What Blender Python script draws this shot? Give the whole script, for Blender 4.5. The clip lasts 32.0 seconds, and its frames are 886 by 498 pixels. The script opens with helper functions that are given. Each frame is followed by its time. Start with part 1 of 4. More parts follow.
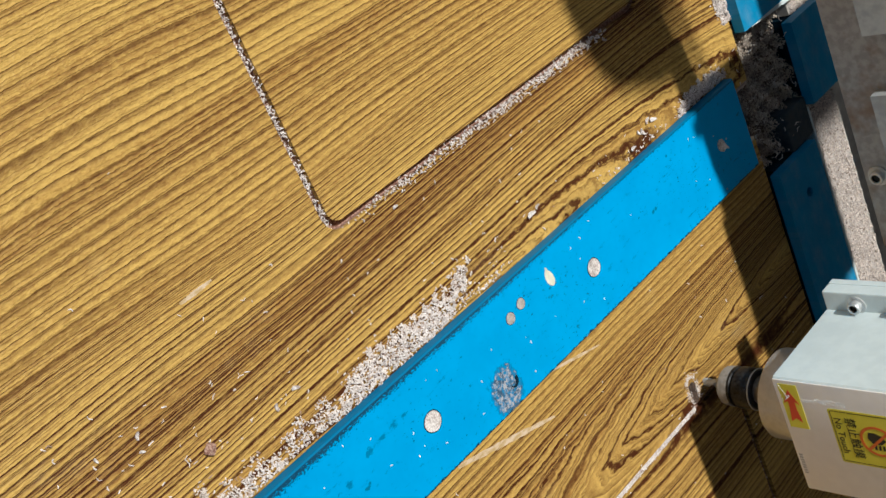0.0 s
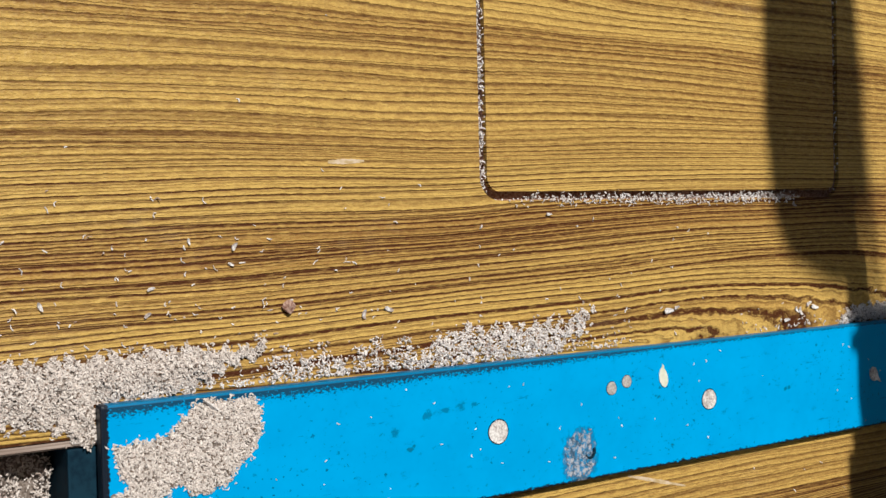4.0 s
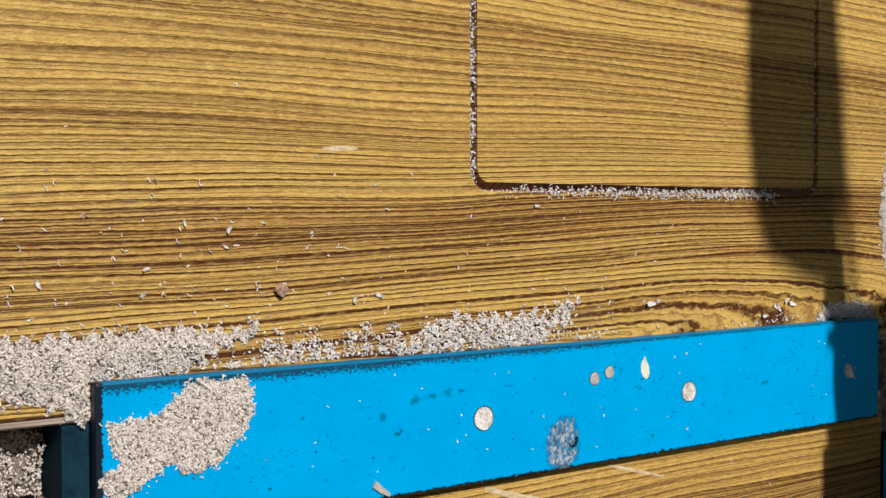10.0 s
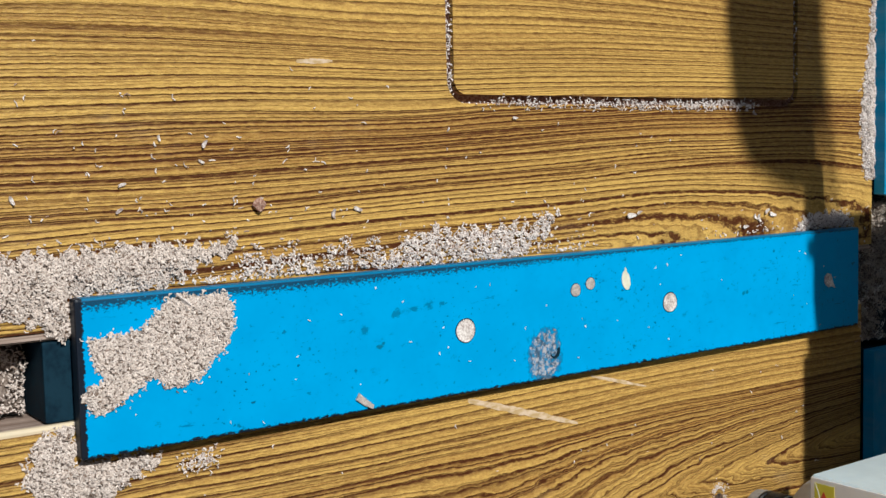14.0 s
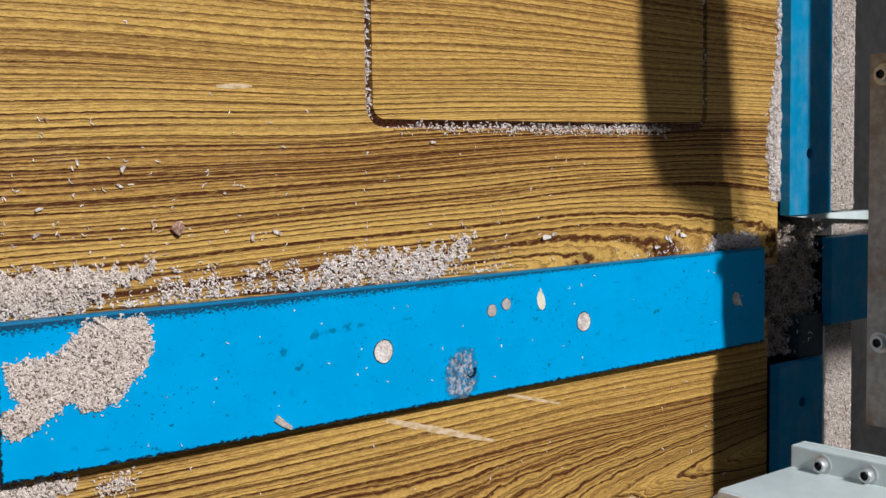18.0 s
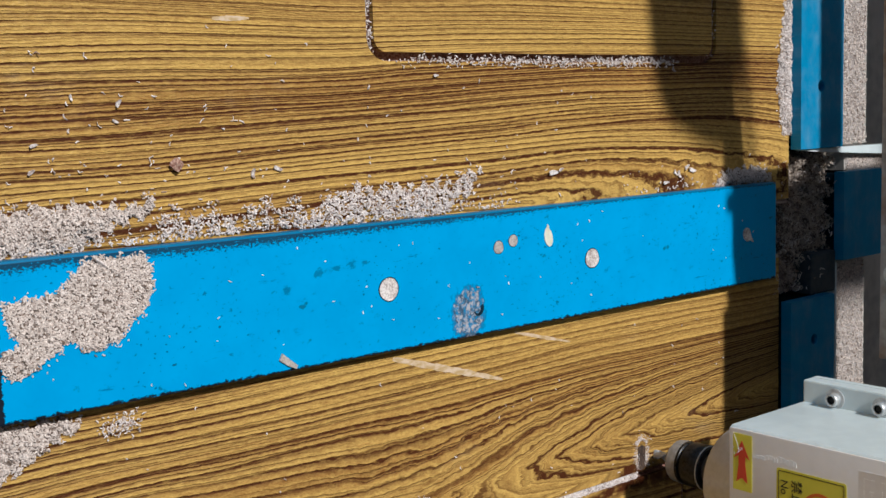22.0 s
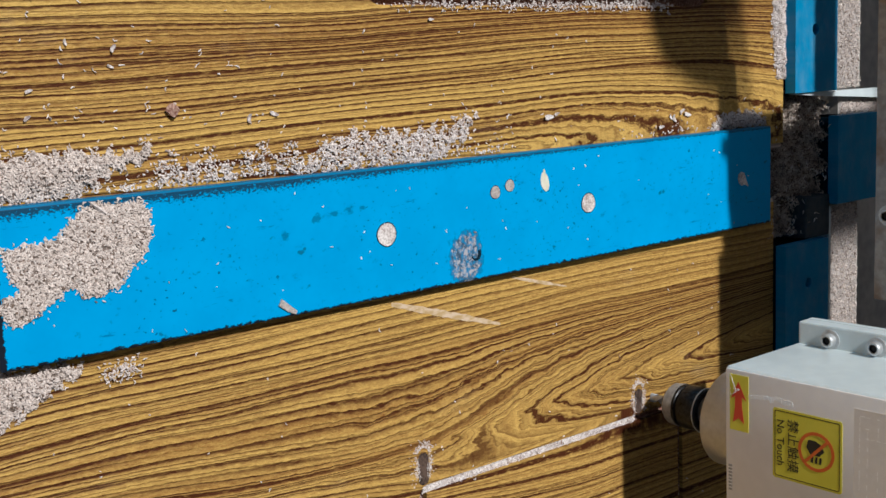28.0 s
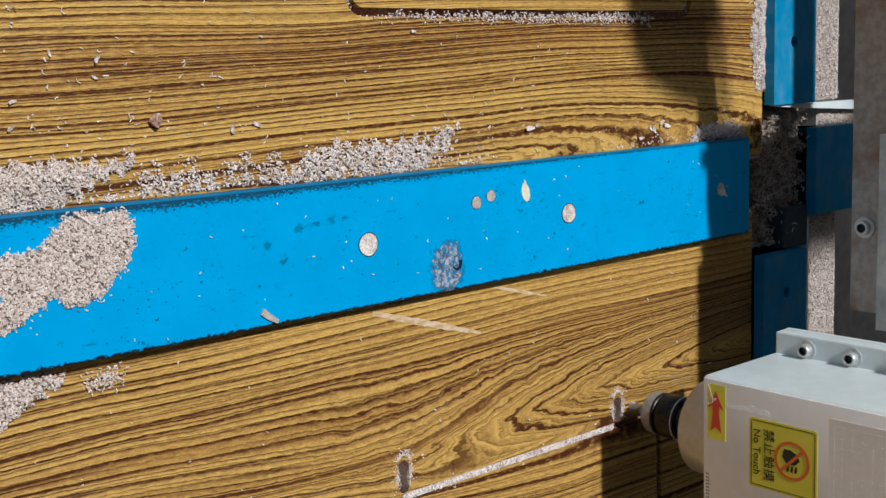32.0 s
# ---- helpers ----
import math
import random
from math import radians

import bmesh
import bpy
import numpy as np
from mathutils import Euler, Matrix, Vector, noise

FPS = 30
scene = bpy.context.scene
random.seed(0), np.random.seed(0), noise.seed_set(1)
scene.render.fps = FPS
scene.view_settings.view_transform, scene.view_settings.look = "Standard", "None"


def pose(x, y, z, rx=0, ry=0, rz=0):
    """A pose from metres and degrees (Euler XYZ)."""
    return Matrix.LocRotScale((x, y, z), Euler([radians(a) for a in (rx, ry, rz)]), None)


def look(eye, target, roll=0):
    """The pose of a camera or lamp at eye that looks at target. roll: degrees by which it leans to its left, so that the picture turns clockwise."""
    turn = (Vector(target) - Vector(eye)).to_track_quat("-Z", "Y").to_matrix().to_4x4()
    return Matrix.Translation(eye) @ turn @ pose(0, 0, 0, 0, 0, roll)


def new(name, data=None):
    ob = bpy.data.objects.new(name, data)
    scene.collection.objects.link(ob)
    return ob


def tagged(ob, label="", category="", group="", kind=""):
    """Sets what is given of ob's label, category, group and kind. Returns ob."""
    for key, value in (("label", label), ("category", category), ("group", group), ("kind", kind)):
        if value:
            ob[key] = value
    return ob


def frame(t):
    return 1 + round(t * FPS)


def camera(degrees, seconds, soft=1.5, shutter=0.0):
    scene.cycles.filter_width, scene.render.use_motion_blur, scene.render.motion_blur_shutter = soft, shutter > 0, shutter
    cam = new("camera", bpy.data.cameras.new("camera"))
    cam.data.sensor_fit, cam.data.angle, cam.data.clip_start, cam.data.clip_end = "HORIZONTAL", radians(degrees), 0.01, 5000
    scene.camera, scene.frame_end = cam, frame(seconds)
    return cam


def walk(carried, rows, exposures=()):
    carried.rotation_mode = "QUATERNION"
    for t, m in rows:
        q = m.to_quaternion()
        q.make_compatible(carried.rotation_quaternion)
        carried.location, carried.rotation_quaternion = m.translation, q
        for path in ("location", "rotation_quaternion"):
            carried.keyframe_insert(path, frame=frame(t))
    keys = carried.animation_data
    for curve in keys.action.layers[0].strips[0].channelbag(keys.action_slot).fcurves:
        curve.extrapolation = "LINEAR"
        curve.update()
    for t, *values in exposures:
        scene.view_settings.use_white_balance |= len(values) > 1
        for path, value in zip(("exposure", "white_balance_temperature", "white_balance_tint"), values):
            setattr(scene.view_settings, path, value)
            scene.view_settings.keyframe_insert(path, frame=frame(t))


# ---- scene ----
# ---------------------------------------------------------------- camera
FOV = 42.19
PATH = [
    (0, -0.2802, -0.0897, 0.4832, -2.29, -41.70, 59.29),
    (0.5, -0.1263, -0.1495, 0.5119, 2.29, -39.00, 70.62),
    (1, -0.0926, -0.1755, 0.5000, -0.59, -38.69, 79.45),
    (1.5, -0.0926, -0.1827, 0.5015, -2.13, -38.24, 83.04),
    (2, -0.1346, -0.1587, 0.4932, -6.86, -36.73, 85.02),
    (2.5, -0.1154, -0.1493, 0.4943, -3.85, -36.20, 85.41),
    (3, -0.0775, -0.1505, 0.4875, -3.04, -34.86, 87.43),
    (3.5, -0.0693, -0.1517, 0.4845, -1.14, -34.24, 88.32),
    (4, -0.0749, -0.1480, 0.4878, -0.59, -33.89, 88.47),
    (4.5, -0.0741, -0.1533, 0.4897, -0.54, -34.27, 88.80),
    (6.5, -0.0752, -0.1628, 0.4891, -1.19, -34.49, 89.74),
    (7, -0.0759, -0.1605, 0.4875, -1.42, -34.76, 89.92),
    (7.5, -0.0718, -0.1618, 0.4878, -1.27, -35.33, 89.69),
    (8, -0.0740, -0.1603, 0.4882, -1.63, -35.29, 89.78),
    (8.5, -0.0736, -0.1596, 0.4901, -1.52, -35.01, 89.82),
    (9, -0.0723, -0.1593, 0.4901, -1.92, -35.11, 90.12),
    (9.5, -0.0686, -0.1588, 0.4892, -1.68, -35.33, 89.78),
    (10, -0.0685, -0.1608, 0.4902, -1.29, -35.26, 89.83),
    (10.5, -0.0650, -0.1667, 0.4900, -0.48, -35.35, 91.02),
    (11, -0.0550, -0.1629, 0.5071, -0.67, -36.49, 92.02),
    (11.5, -0.0568, -0.1665, 0.5137, -1.84, -37.81, 92.80),
    (12, -0.0461, -0.1637, 0.4962, 0.79, -36.42, 91.18),
    (12.5, -0.0567, -0.1600, 0.4833, 0.60, -34.58, 90.14),
    (13, -0.0557, -0.1559, 0.4891, -1.17, -34.13, 89.29),
    (13.5, -0.0597, -0.1574, 0.4850, -3.47, -34.70, 88.87),
    (14, -0.0572, -0.1573, 0.4921, -3.69, -35.96, 88.35),
    (14.5, -0.0573, -0.1580, 0.5006, -3.59, -38.87, 88.39),
    (16.5, -0.0655, -0.1584, 0.5000, -4.05, -40.50, 88.92),
    (17, -0.0660, -0.1596, 0.5000, -3.88, -40.15, 88.89),
    (17.5, -0.0620, -0.1600, 0.5000, -3.58, -40.00, 88.70),
    (18, -0.0656, -0.1614, 0.5012, -3.60, -39.83, 88.86),
    (18.5, -0.0599, -0.1616, 0.4969, -2.61, -39.60, 88.62),
    (19, -0.0577, -0.1624, 0.5000, -2.74, -39.18, 88.55),
    (19.5, -0.0583, -0.1576, 0.4962, -4.13, -39.50, 88.76),
    (20, -0.0600, -0.1564, 0.4980, -4.58, -39.69, 88.53),
    (20.5, -0.0566, -0.1567, 0.4960, -4.74, -39.82, 88.16),
    (21, -0.0563, -0.1567, 0.4955, -4.98, -39.59, 87.94),
    (21.5, -0.0539, -0.1559, 0.4957, -4.91, -39.47, 87.67),
    (22, -0.0555, -0.1536, 0.4945, -5.22, -39.46, 87.70),
    (22.5, -0.0529, -0.1510, 0.4936, -5.17, -39.33, 87.27),
    (23, -0.0555, -0.1505, 0.4929, -5.76, -39.41, 87.42),
    (23.5, -0.0522, -0.1496, 0.4936, -5.55, -39.27, 87.18),
    (24, -0.0536, -0.1488, 0.4937, -6.24, -39.27, 87.25),
    (24.5, -0.0542, -0.1489, 0.4941, -6.62, -39.59, 87.37),
    (25, -0.0556, -0.1510, 0.4959, -6.93, -39.80, 87.44),
    (25.5, -0.0513, -0.1555, 0.4966, -6.81, -39.67, 87.06),
    (27.5, -0.0474, -0.1559, 0.4911, -6.51, -40.00, 86.75),
    (28, -0.0488, -0.1576, 0.4929, -6.80, -40.01, 86.87),
    (28.5, -0.0472, -0.1576, 0.4931, -6.41, -40.01, 86.77),
    (29, -0.0479, -0.1571, 0.4941, -6.61, -40.20, 86.92),
    (29.5, -0.0488, -0.1542, 0.4943, -6.70, -39.97, 87.06),
    (30, -0.0511, -0.1503, 0.4931, -6.81, -39.93, 87.10),
    (30.5, -0.0500, -0.1488, 0.4945, -6.74, -40.00, 86.94),
    (31, -0.0520, -0.1533, 0.4923, -7.15, -40.32, 87.13),
    (31.5, -0.0504, -0.1577, 0.4985, -6.98, -40.59, 87.24),
    (32, -0.0530, -0.1598, 0.4975, -6.96, -40.80, 87.40),
]

cam = camera(FOV, 32.0, soft=1.5)
walk(cam, [(t, pose(x, y, z, a, b, c)) for t, x, y, z, a, b, c in PATH],
     exposures=[(0.0, 0.22, 6360, 4), (13.0, 0.22, 6360, 4), (16.5, 0.08, 6220, 8), (32.0, 0.05, 6150, 8)])

# ---------------------------------------------------------------- light
ELEV, SHIFT_X, SHIFT_Y = 56.3, 0.66, 0.09      # a shadow moves this far for each metre of height
world = bpy.data.worlds.new("sky")
scene.world = world
world.use_nodes = True
wt = world.node_tree
sky = wt.nodes.new("ShaderNodeTexSky")
sky.sky_type, sky.sun_disc = "NISHITA", False
sky.sun_elevation, sky.sun_rotation = radians(ELEV), radians(-94)
wt.links.new(sky.outputs[0], wt.nodes["Background"].inputs[0])
wt.nodes["Background"].inputs[1].default_value = 0.036
sun = new("sun", bpy.data.lights.new("sun", "SUN"))
sun.data.energy, sun.data.angle, sun.data.color = 4.0, radians(2.1), (1.0, 0.972, 0.935)
sun.matrix_world = look((-SHIFT_X, -SHIFT_Y, 1.0), (0.0, 0.0, 0.0))


# ---------------------------------------------------------------- node writing
class Val:
    """A number in a node tree, with plain arithmetic."""
    def __init__(self, tree, sock):
        self.tree, self.sock = tree, sock

    def op(self, kind, other=None, third=None):
        n = self.tree.nodes.new("ShaderNodeMath")
        n.operation = kind
        self.tree.links.new(self.sock, n.inputs[0])
        for i, o in ((1, other), (2, third)):
            if isinstance(o, Val):
                self.tree.links.new(o.sock, n.inputs[i])
            elif o is not None:
                n.inputs[i].default_value = o
        return Val(self.tree, n.outputs[0])

    def __add__(self, o): return self.op("ADD", o)
    def __sub__(self, o): return self.op("SUBTRACT", o)
    def __mul__(self, o): return self.op("MULTIPLY", o)
    def __truediv__(self, o): return self.op("DIVIDE", o)
    def power(self, o): return self.op("POWER", o)
    def clamp(self): return self.op("MINIMUM", 1.0).op("MAXIMUM", 0.0)

    def ramp(self, lo, hi):
        """0 at lo, 1 at hi, smooth between."""
        n = self.tree.nodes.new("ShaderNodeMapRange")
        n.interpolation_type = "SMOOTHSTEP"
        self.tree.links.new(self.sock, n.inputs[0])
        n.inputs[1].default_value, n.inputs[2].default_value = min(lo, hi), max(lo, hi)
        n.inputs[3].default_value, n.inputs[4].default_value = (0, 1) if lo < hi else (1, 0)
        return Val(self.tree, n.outputs[0])


class Mat:
    def __init__(self, name, rough=0.5, metal=0.0, spec=0.5):
        self.m = bpy.data.materials.new(name)
        self.m.use_nodes = True
        self.t = self.m.node_tree
        self.b = self.t.nodes["Principled BSDF"]
        self.b.inputs["Roughness"].default_value = rough
        self.b.inputs["Metallic"].default_value = metal
        self.b.inputs["Specular IOR Level"].default_value = spec
        c = self.t.nodes.new("ShaderNodeTexCoord")
        s = self.t.nodes.new("ShaderNodeSeparateXYZ")
        self.t.links.new(c.outputs["Object"], s.inputs[0])
        self.x, self.y, self.z = (Val(self.t, o) for o in s.outputs)

    def vec(self, x, y, z=0.0):
        n = self.t.nodes.new("ShaderNodeCombineXYZ")
        for i, o in enumerate((x, y, z)):
            if isinstance(o, Val):
                self.t.links.new(o.sock, n.inputs[i])
            else:
                n.inputs[i].default_value = o
        return n.outputs[0]

    def noise(self, x, y, z=0.0, detail=2.0, rough=0.5):
        n = self.t.nodes.new("ShaderNodeTexNoise")
        n.inputs["Scale"].default_value = 1.0
        n.inputs["Detail"].default_value, n.inputs["Roughness"].default_value = detail, rough
        self.t.links.new(self.vec(x, y, z), n.inputs["Vector"])
        return Val(self.t, n.outputs[0])

    def grain(self, scale, detail=3.0, rough=0.55):
        return self.noise(self.x * scale, self.y * scale, self.z * scale, detail, rough)

    def cells(self, scale, out="Distance"):
        n = self.t.nodes.new("ShaderNodeTexVoronoi")
        n.inputs["Scale"].default_value = 1.0
        self.t.links.new(self.vec(self.x * scale, self.y * scale, self.z * scale), n.inputs["Vector"])
        return Val(self.t, n.outputs[out])

    def island(self):
        g = self.t.nodes.new("ShaderNodeNewGeometry")
        return Val(self.t, g.outputs["Random Per Island"])

    def mix(self, a, b, fac):
        """Colour a where fac is 0, b where it is 1."""
        n = self.t.nodes.new("ShaderNodeMix")
        n.data_type = "RGBA"
        self.t.links.new(fac.sock, n.inputs[0])
        for i, c in ((6, a), (7, b)):
            if isinstance(c, tuple):
                n.inputs[i].default_value = (*c, 1)
            else:
                self.t.links.new(c, n.inputs[i])
        return n.outputs[2]

    def color(self, c):
        if isinstance(c, tuple):
            self.b.inputs["Base Color"].default_value = (*c, 1)
        else:
            self.t.links.new(c, self.b.inputs["Base Color"])
        return self

    def rough(self, v):
        self.t.links.new(v.sock, self.b.inputs["Roughness"])
        return self

    def bump(self, v, strength, dist):
        n = self.t.nodes.new("ShaderNodeBump")
        n.inputs["Strength"].default_value, n.inputs["Distance"].default_value = strength, dist
        self.t.links.new(v.sock, n.inputs["Height"])
        self.t.links.new(n.outputs[0], self.b.inputs["Normal"])
        return self


# ---------------------------------------------------------------- materials
def wood_laminate(name, figure, streaks, seed, rings):
    """Yellow-brown wood-print laminate with grain along y. figure(m): the ring field and its calm places; streaks: (ring value, half-width, amount); rings: lines for each metre."""
    m = Mat(name, 0.42, 0.0, 0.10)
    x, y = m.x, m.y
    crinkle = (m.noise(x * 420.0, y * 190.0, seed, 2.0, 0.6) - 0.5) * 0.0010
    field, calm = figure(m, x, y)
    u = field + crinkle
    # ring lines: a dark edge that fades to one side, wide set and close set, unevenly spaced
    v1 = u * rings + (m.noise(u * rings * 0.2, y * 1.3, seed, 2.0) - 0.5) * 4.2
    s1 = v1.op("FRACT")
    k1 = m.noise(v1.op("FLOOR") * 0.73, y * 2.2, seed, 2.0)
    line1 = (s1 * -1.0 + 1.0).power(3.4) * s1.ramp(0.0, 0.12) * (k1.ramp(0.30, 0.56) * 0.70 + 0.30)
    v2 = u * rings * 2.05 + (m.noise(u * 90.0, y * 2.0, seed + 4, 2.0) - 0.5) * 5.0
    s2 = v2.op("FRACT")
    k2 = m.noise(v2.op("FLOOR") * 0.57, y * 3.4, seed + 2, 2.0)
    line2 = (s2 * -1.0 + 1.0).power(2.4) * s2.ramp(0.0, 0.16) * k2.ramp(0.32, 0.54)
    w = field + crinkle * 0.6
    fibre = m.noise(w * 900.0, y * 150.0, seed, 3.0, 0.6)
    emboss = m.noise(w * 560.0, y * 210.0, seed + 13, 2.0, 0.6)
    pebble = m.noise(x * 950.0, y * 560.0, seed + 30, 2.0, 0.6)
    dash = m.noise(w * 820.0, y * 85.0, seed + 6, 2.0).ramp(0.55, 0.66)
    tone = m.noise(u * 30.0, y * 0.9, seed + 9, 2.0).ramp(0.64, 0.36) * 0.55
    strong = fibre * 0.0
    for su, half, amount in streaks:
        band = ((u - su) / half).op("ABSOLUTE").ramp(1.0, 0.25) * amount
        if half < 0.004:
            strong = strong + band
        else:
            tone = tone + band
    tone = tone.clamp()
    shade = (tone * 0.50 + (fibre - 0.5) * 1.0 + (emboss - 0.5) * 0.6 + (pebble - 0.5) * 0.7 + s1 * -0.24 + 0.22).clamp()
    base = m.mix((0.600, 0.374, 0.104), (0.235, 0.095, 0.024), shade)
    dark = (line1 * (tone * 0.55 + 1.45) + line2 * (tone * 1.10 + 0.55) ).clamp() * (calm * -0.60 + 1.0) + dash * 0.16
    dark = (dark + strong * fibre.ramp(0.20, 0.50) * 0.95).clamp()
    c = m.mix(base, (0.066, 0.0185, 0.0060), (dark * (fibre.ramp(0.28, 0.52) * 0.35 + 0.65)).clamp())
    scuff = m.noise(x * 22.0, y * 9.0, seed + 20, 4.0, 0.7).ramp(0.60, 0.80) * 0.18
    c = m.mix(c, (0.50, 0.40, 0.26), scuff)
    m.color(c)
    m.rough(scuff * 0.6 + 0.40 + dark * 0.2 + (fibre - 0.5) * 0.2)
    return m.bump(dark * -0.9 + fibre * 0.6 + emboss * 1.0 + pebble * 0.8, 0.9, 0.0006).m


def figure_plain(m, x, y):
    """Straight grain, wider set far out, with nested pointed tips of one figure beside the guide bar."""
    lean = y * x.ramp(-0.150, -0.080) * 0.034
    close = (y - 0.312).op("MAXIMUM", 0.0) * 0.135
    d = x + 0.002
    b = ((d * d + close * close).power(0.5) + 0.002) * -1.0
    jag = (m.noise(x * 140.0, y * 60.0, 5.0, 3.0, 0.65) - 0.5) * 0.0070 * y.ramp(0.24, 0.36) * x.ramp(-0.034, -0.016)
    wob = (m.noise(x * 7.0, y * 2.2, 2.0, 1.5) - 0.5) * 0.020 * (x.ramp(-0.020, -0.060) * 0.85 + 0.15) + (m.noise(x * 40.0, y * 9.0, 5.0, 1.5) - 0.5) * 0.0030
    calm = (x.ramp(-0.085, -0.130) * 0.50).op("MAXIMUM", x.ramp(-0.030, -0.016) * y.ramp(0.26, 0.36))
    return b * 0.62 + b.op("MAXIMUM", -0.115) * 0.38 + lean + wob + jag, calm


def figure_cathedral(m, x, y):
    """Straight leaning grain that turns into jagged nested arches, their tips towards the start of the board."""
    axis = y * -0.030 + 0.1685
    rise = y.ramp(0.08, 0.38)
    late = y - 0.255
    lift = y * -0.100 + ((late * late + 0.0012).power(0.5) + late) * 0.27
    weight = x.ramp(0.102, 0.166) * (x - axis).ramp(0.050, -0.010)
    jag = (m.noise(x * 105.0, y * 40.0, 15.0, 3.0, 0.6) - 0.5) * 0.0135 * rise * x.ramp(0.100, 0.135) * x.ramp(0.182, 0.166)
    wob = (m.noise(x * 10.0, y * 4.0, 14.0, 1.5) - 0.5) * 0.014 + (m.noise(x * 40.0, y * 11.0, 17.0, 1.5) - 0.5) * 0.0028
    over = (x - axis).op("MAXIMUM", 0.0).op("MINIMUM", 0.022)
    u = x + lift * weight - over * rise * 1.7 + wob + jag
    calm = ((x - axis + 0.003) / 0.011).op("ABSOLUTE").ramp(1.0, 0.2).op("MAXIMUM", x.ramp(0.128, 0.145) * 0.45).op("MAXIMUM", x.ramp(0.112, 0.092) * 0.7) * rise
    return u, calm


WOOD_1 = wood_laminate("wood_laminate", figure_plain, [(-0.062, 0.018, 0.48), (-0.008, 0.008, 0.55), (0.0020, 0.0015, 0.9), (-0.0055, 0.0021, 1.0), (-0.0120, 0.0012, 0.7), (-0.0190, 0.0014, 0.9), (-0.150, 0.007, 0.55), (-0.034, 0.006, 0.35)], 2.0, 300.0)
WOOD_2 = wood_laminate("wood_laminate_figured", figure_cathedral, [(0.108, 0.006, 0.45), (0.124, 0.007, 0.5), (0.143, 0.005, 0.6), (0.163, 0.0026, 0.7), (0.172, 0.0015, 0.6), (0.181, 0.0020, 0.4), (0.194, 0.0028, 0.5), (0.214, 0.003, 1.0)], 11.0, 205.0)


def core_board():
    m = Mat("wood_fibre_core", 0.9, 0, 0.1)
    g = m.grain(900.0, 2.0)
    m.color(m.mix((0.19, 0.085, 0.062), (0.46, 0.30, 0.235), g.ramp(0.3, 0.7)))
    return m.bump(g, 0.6, 0.0006).m


CORE = core_board()


def edge_band(name, a, b):
    m = Mat(name, 0.45)
    g = m.noise(m.x * 500.0, m.y * 9.0, m.z * 500.0, 3.0)
    return m.color(m.mix(a, b, g.ramp(0.35, 0.65))).bump(g, 0.2, 0.0003).m


EDGE_BROWN = edge_band("edge_band_brown", (0.19, 0.125, 0.095), (0.42, 0.32, 0.27))
EDGE_CREAM = edge_band("edge_band_cream", (0.62, 0.50, 0.34), (0.74, 0.63, 0.46))


SMUDGES = ((0.0225, 0.1622, 0.0030, 0.0035), (0.0199, 0.1830, 0.0032, 0.0035), (0.0196, 0.1910, 0.0018, 0.0022), (0.0291, 0.1432, 0.0028, 0.0030), (0.0214, 0.1727, 0.0018, 0.0050))


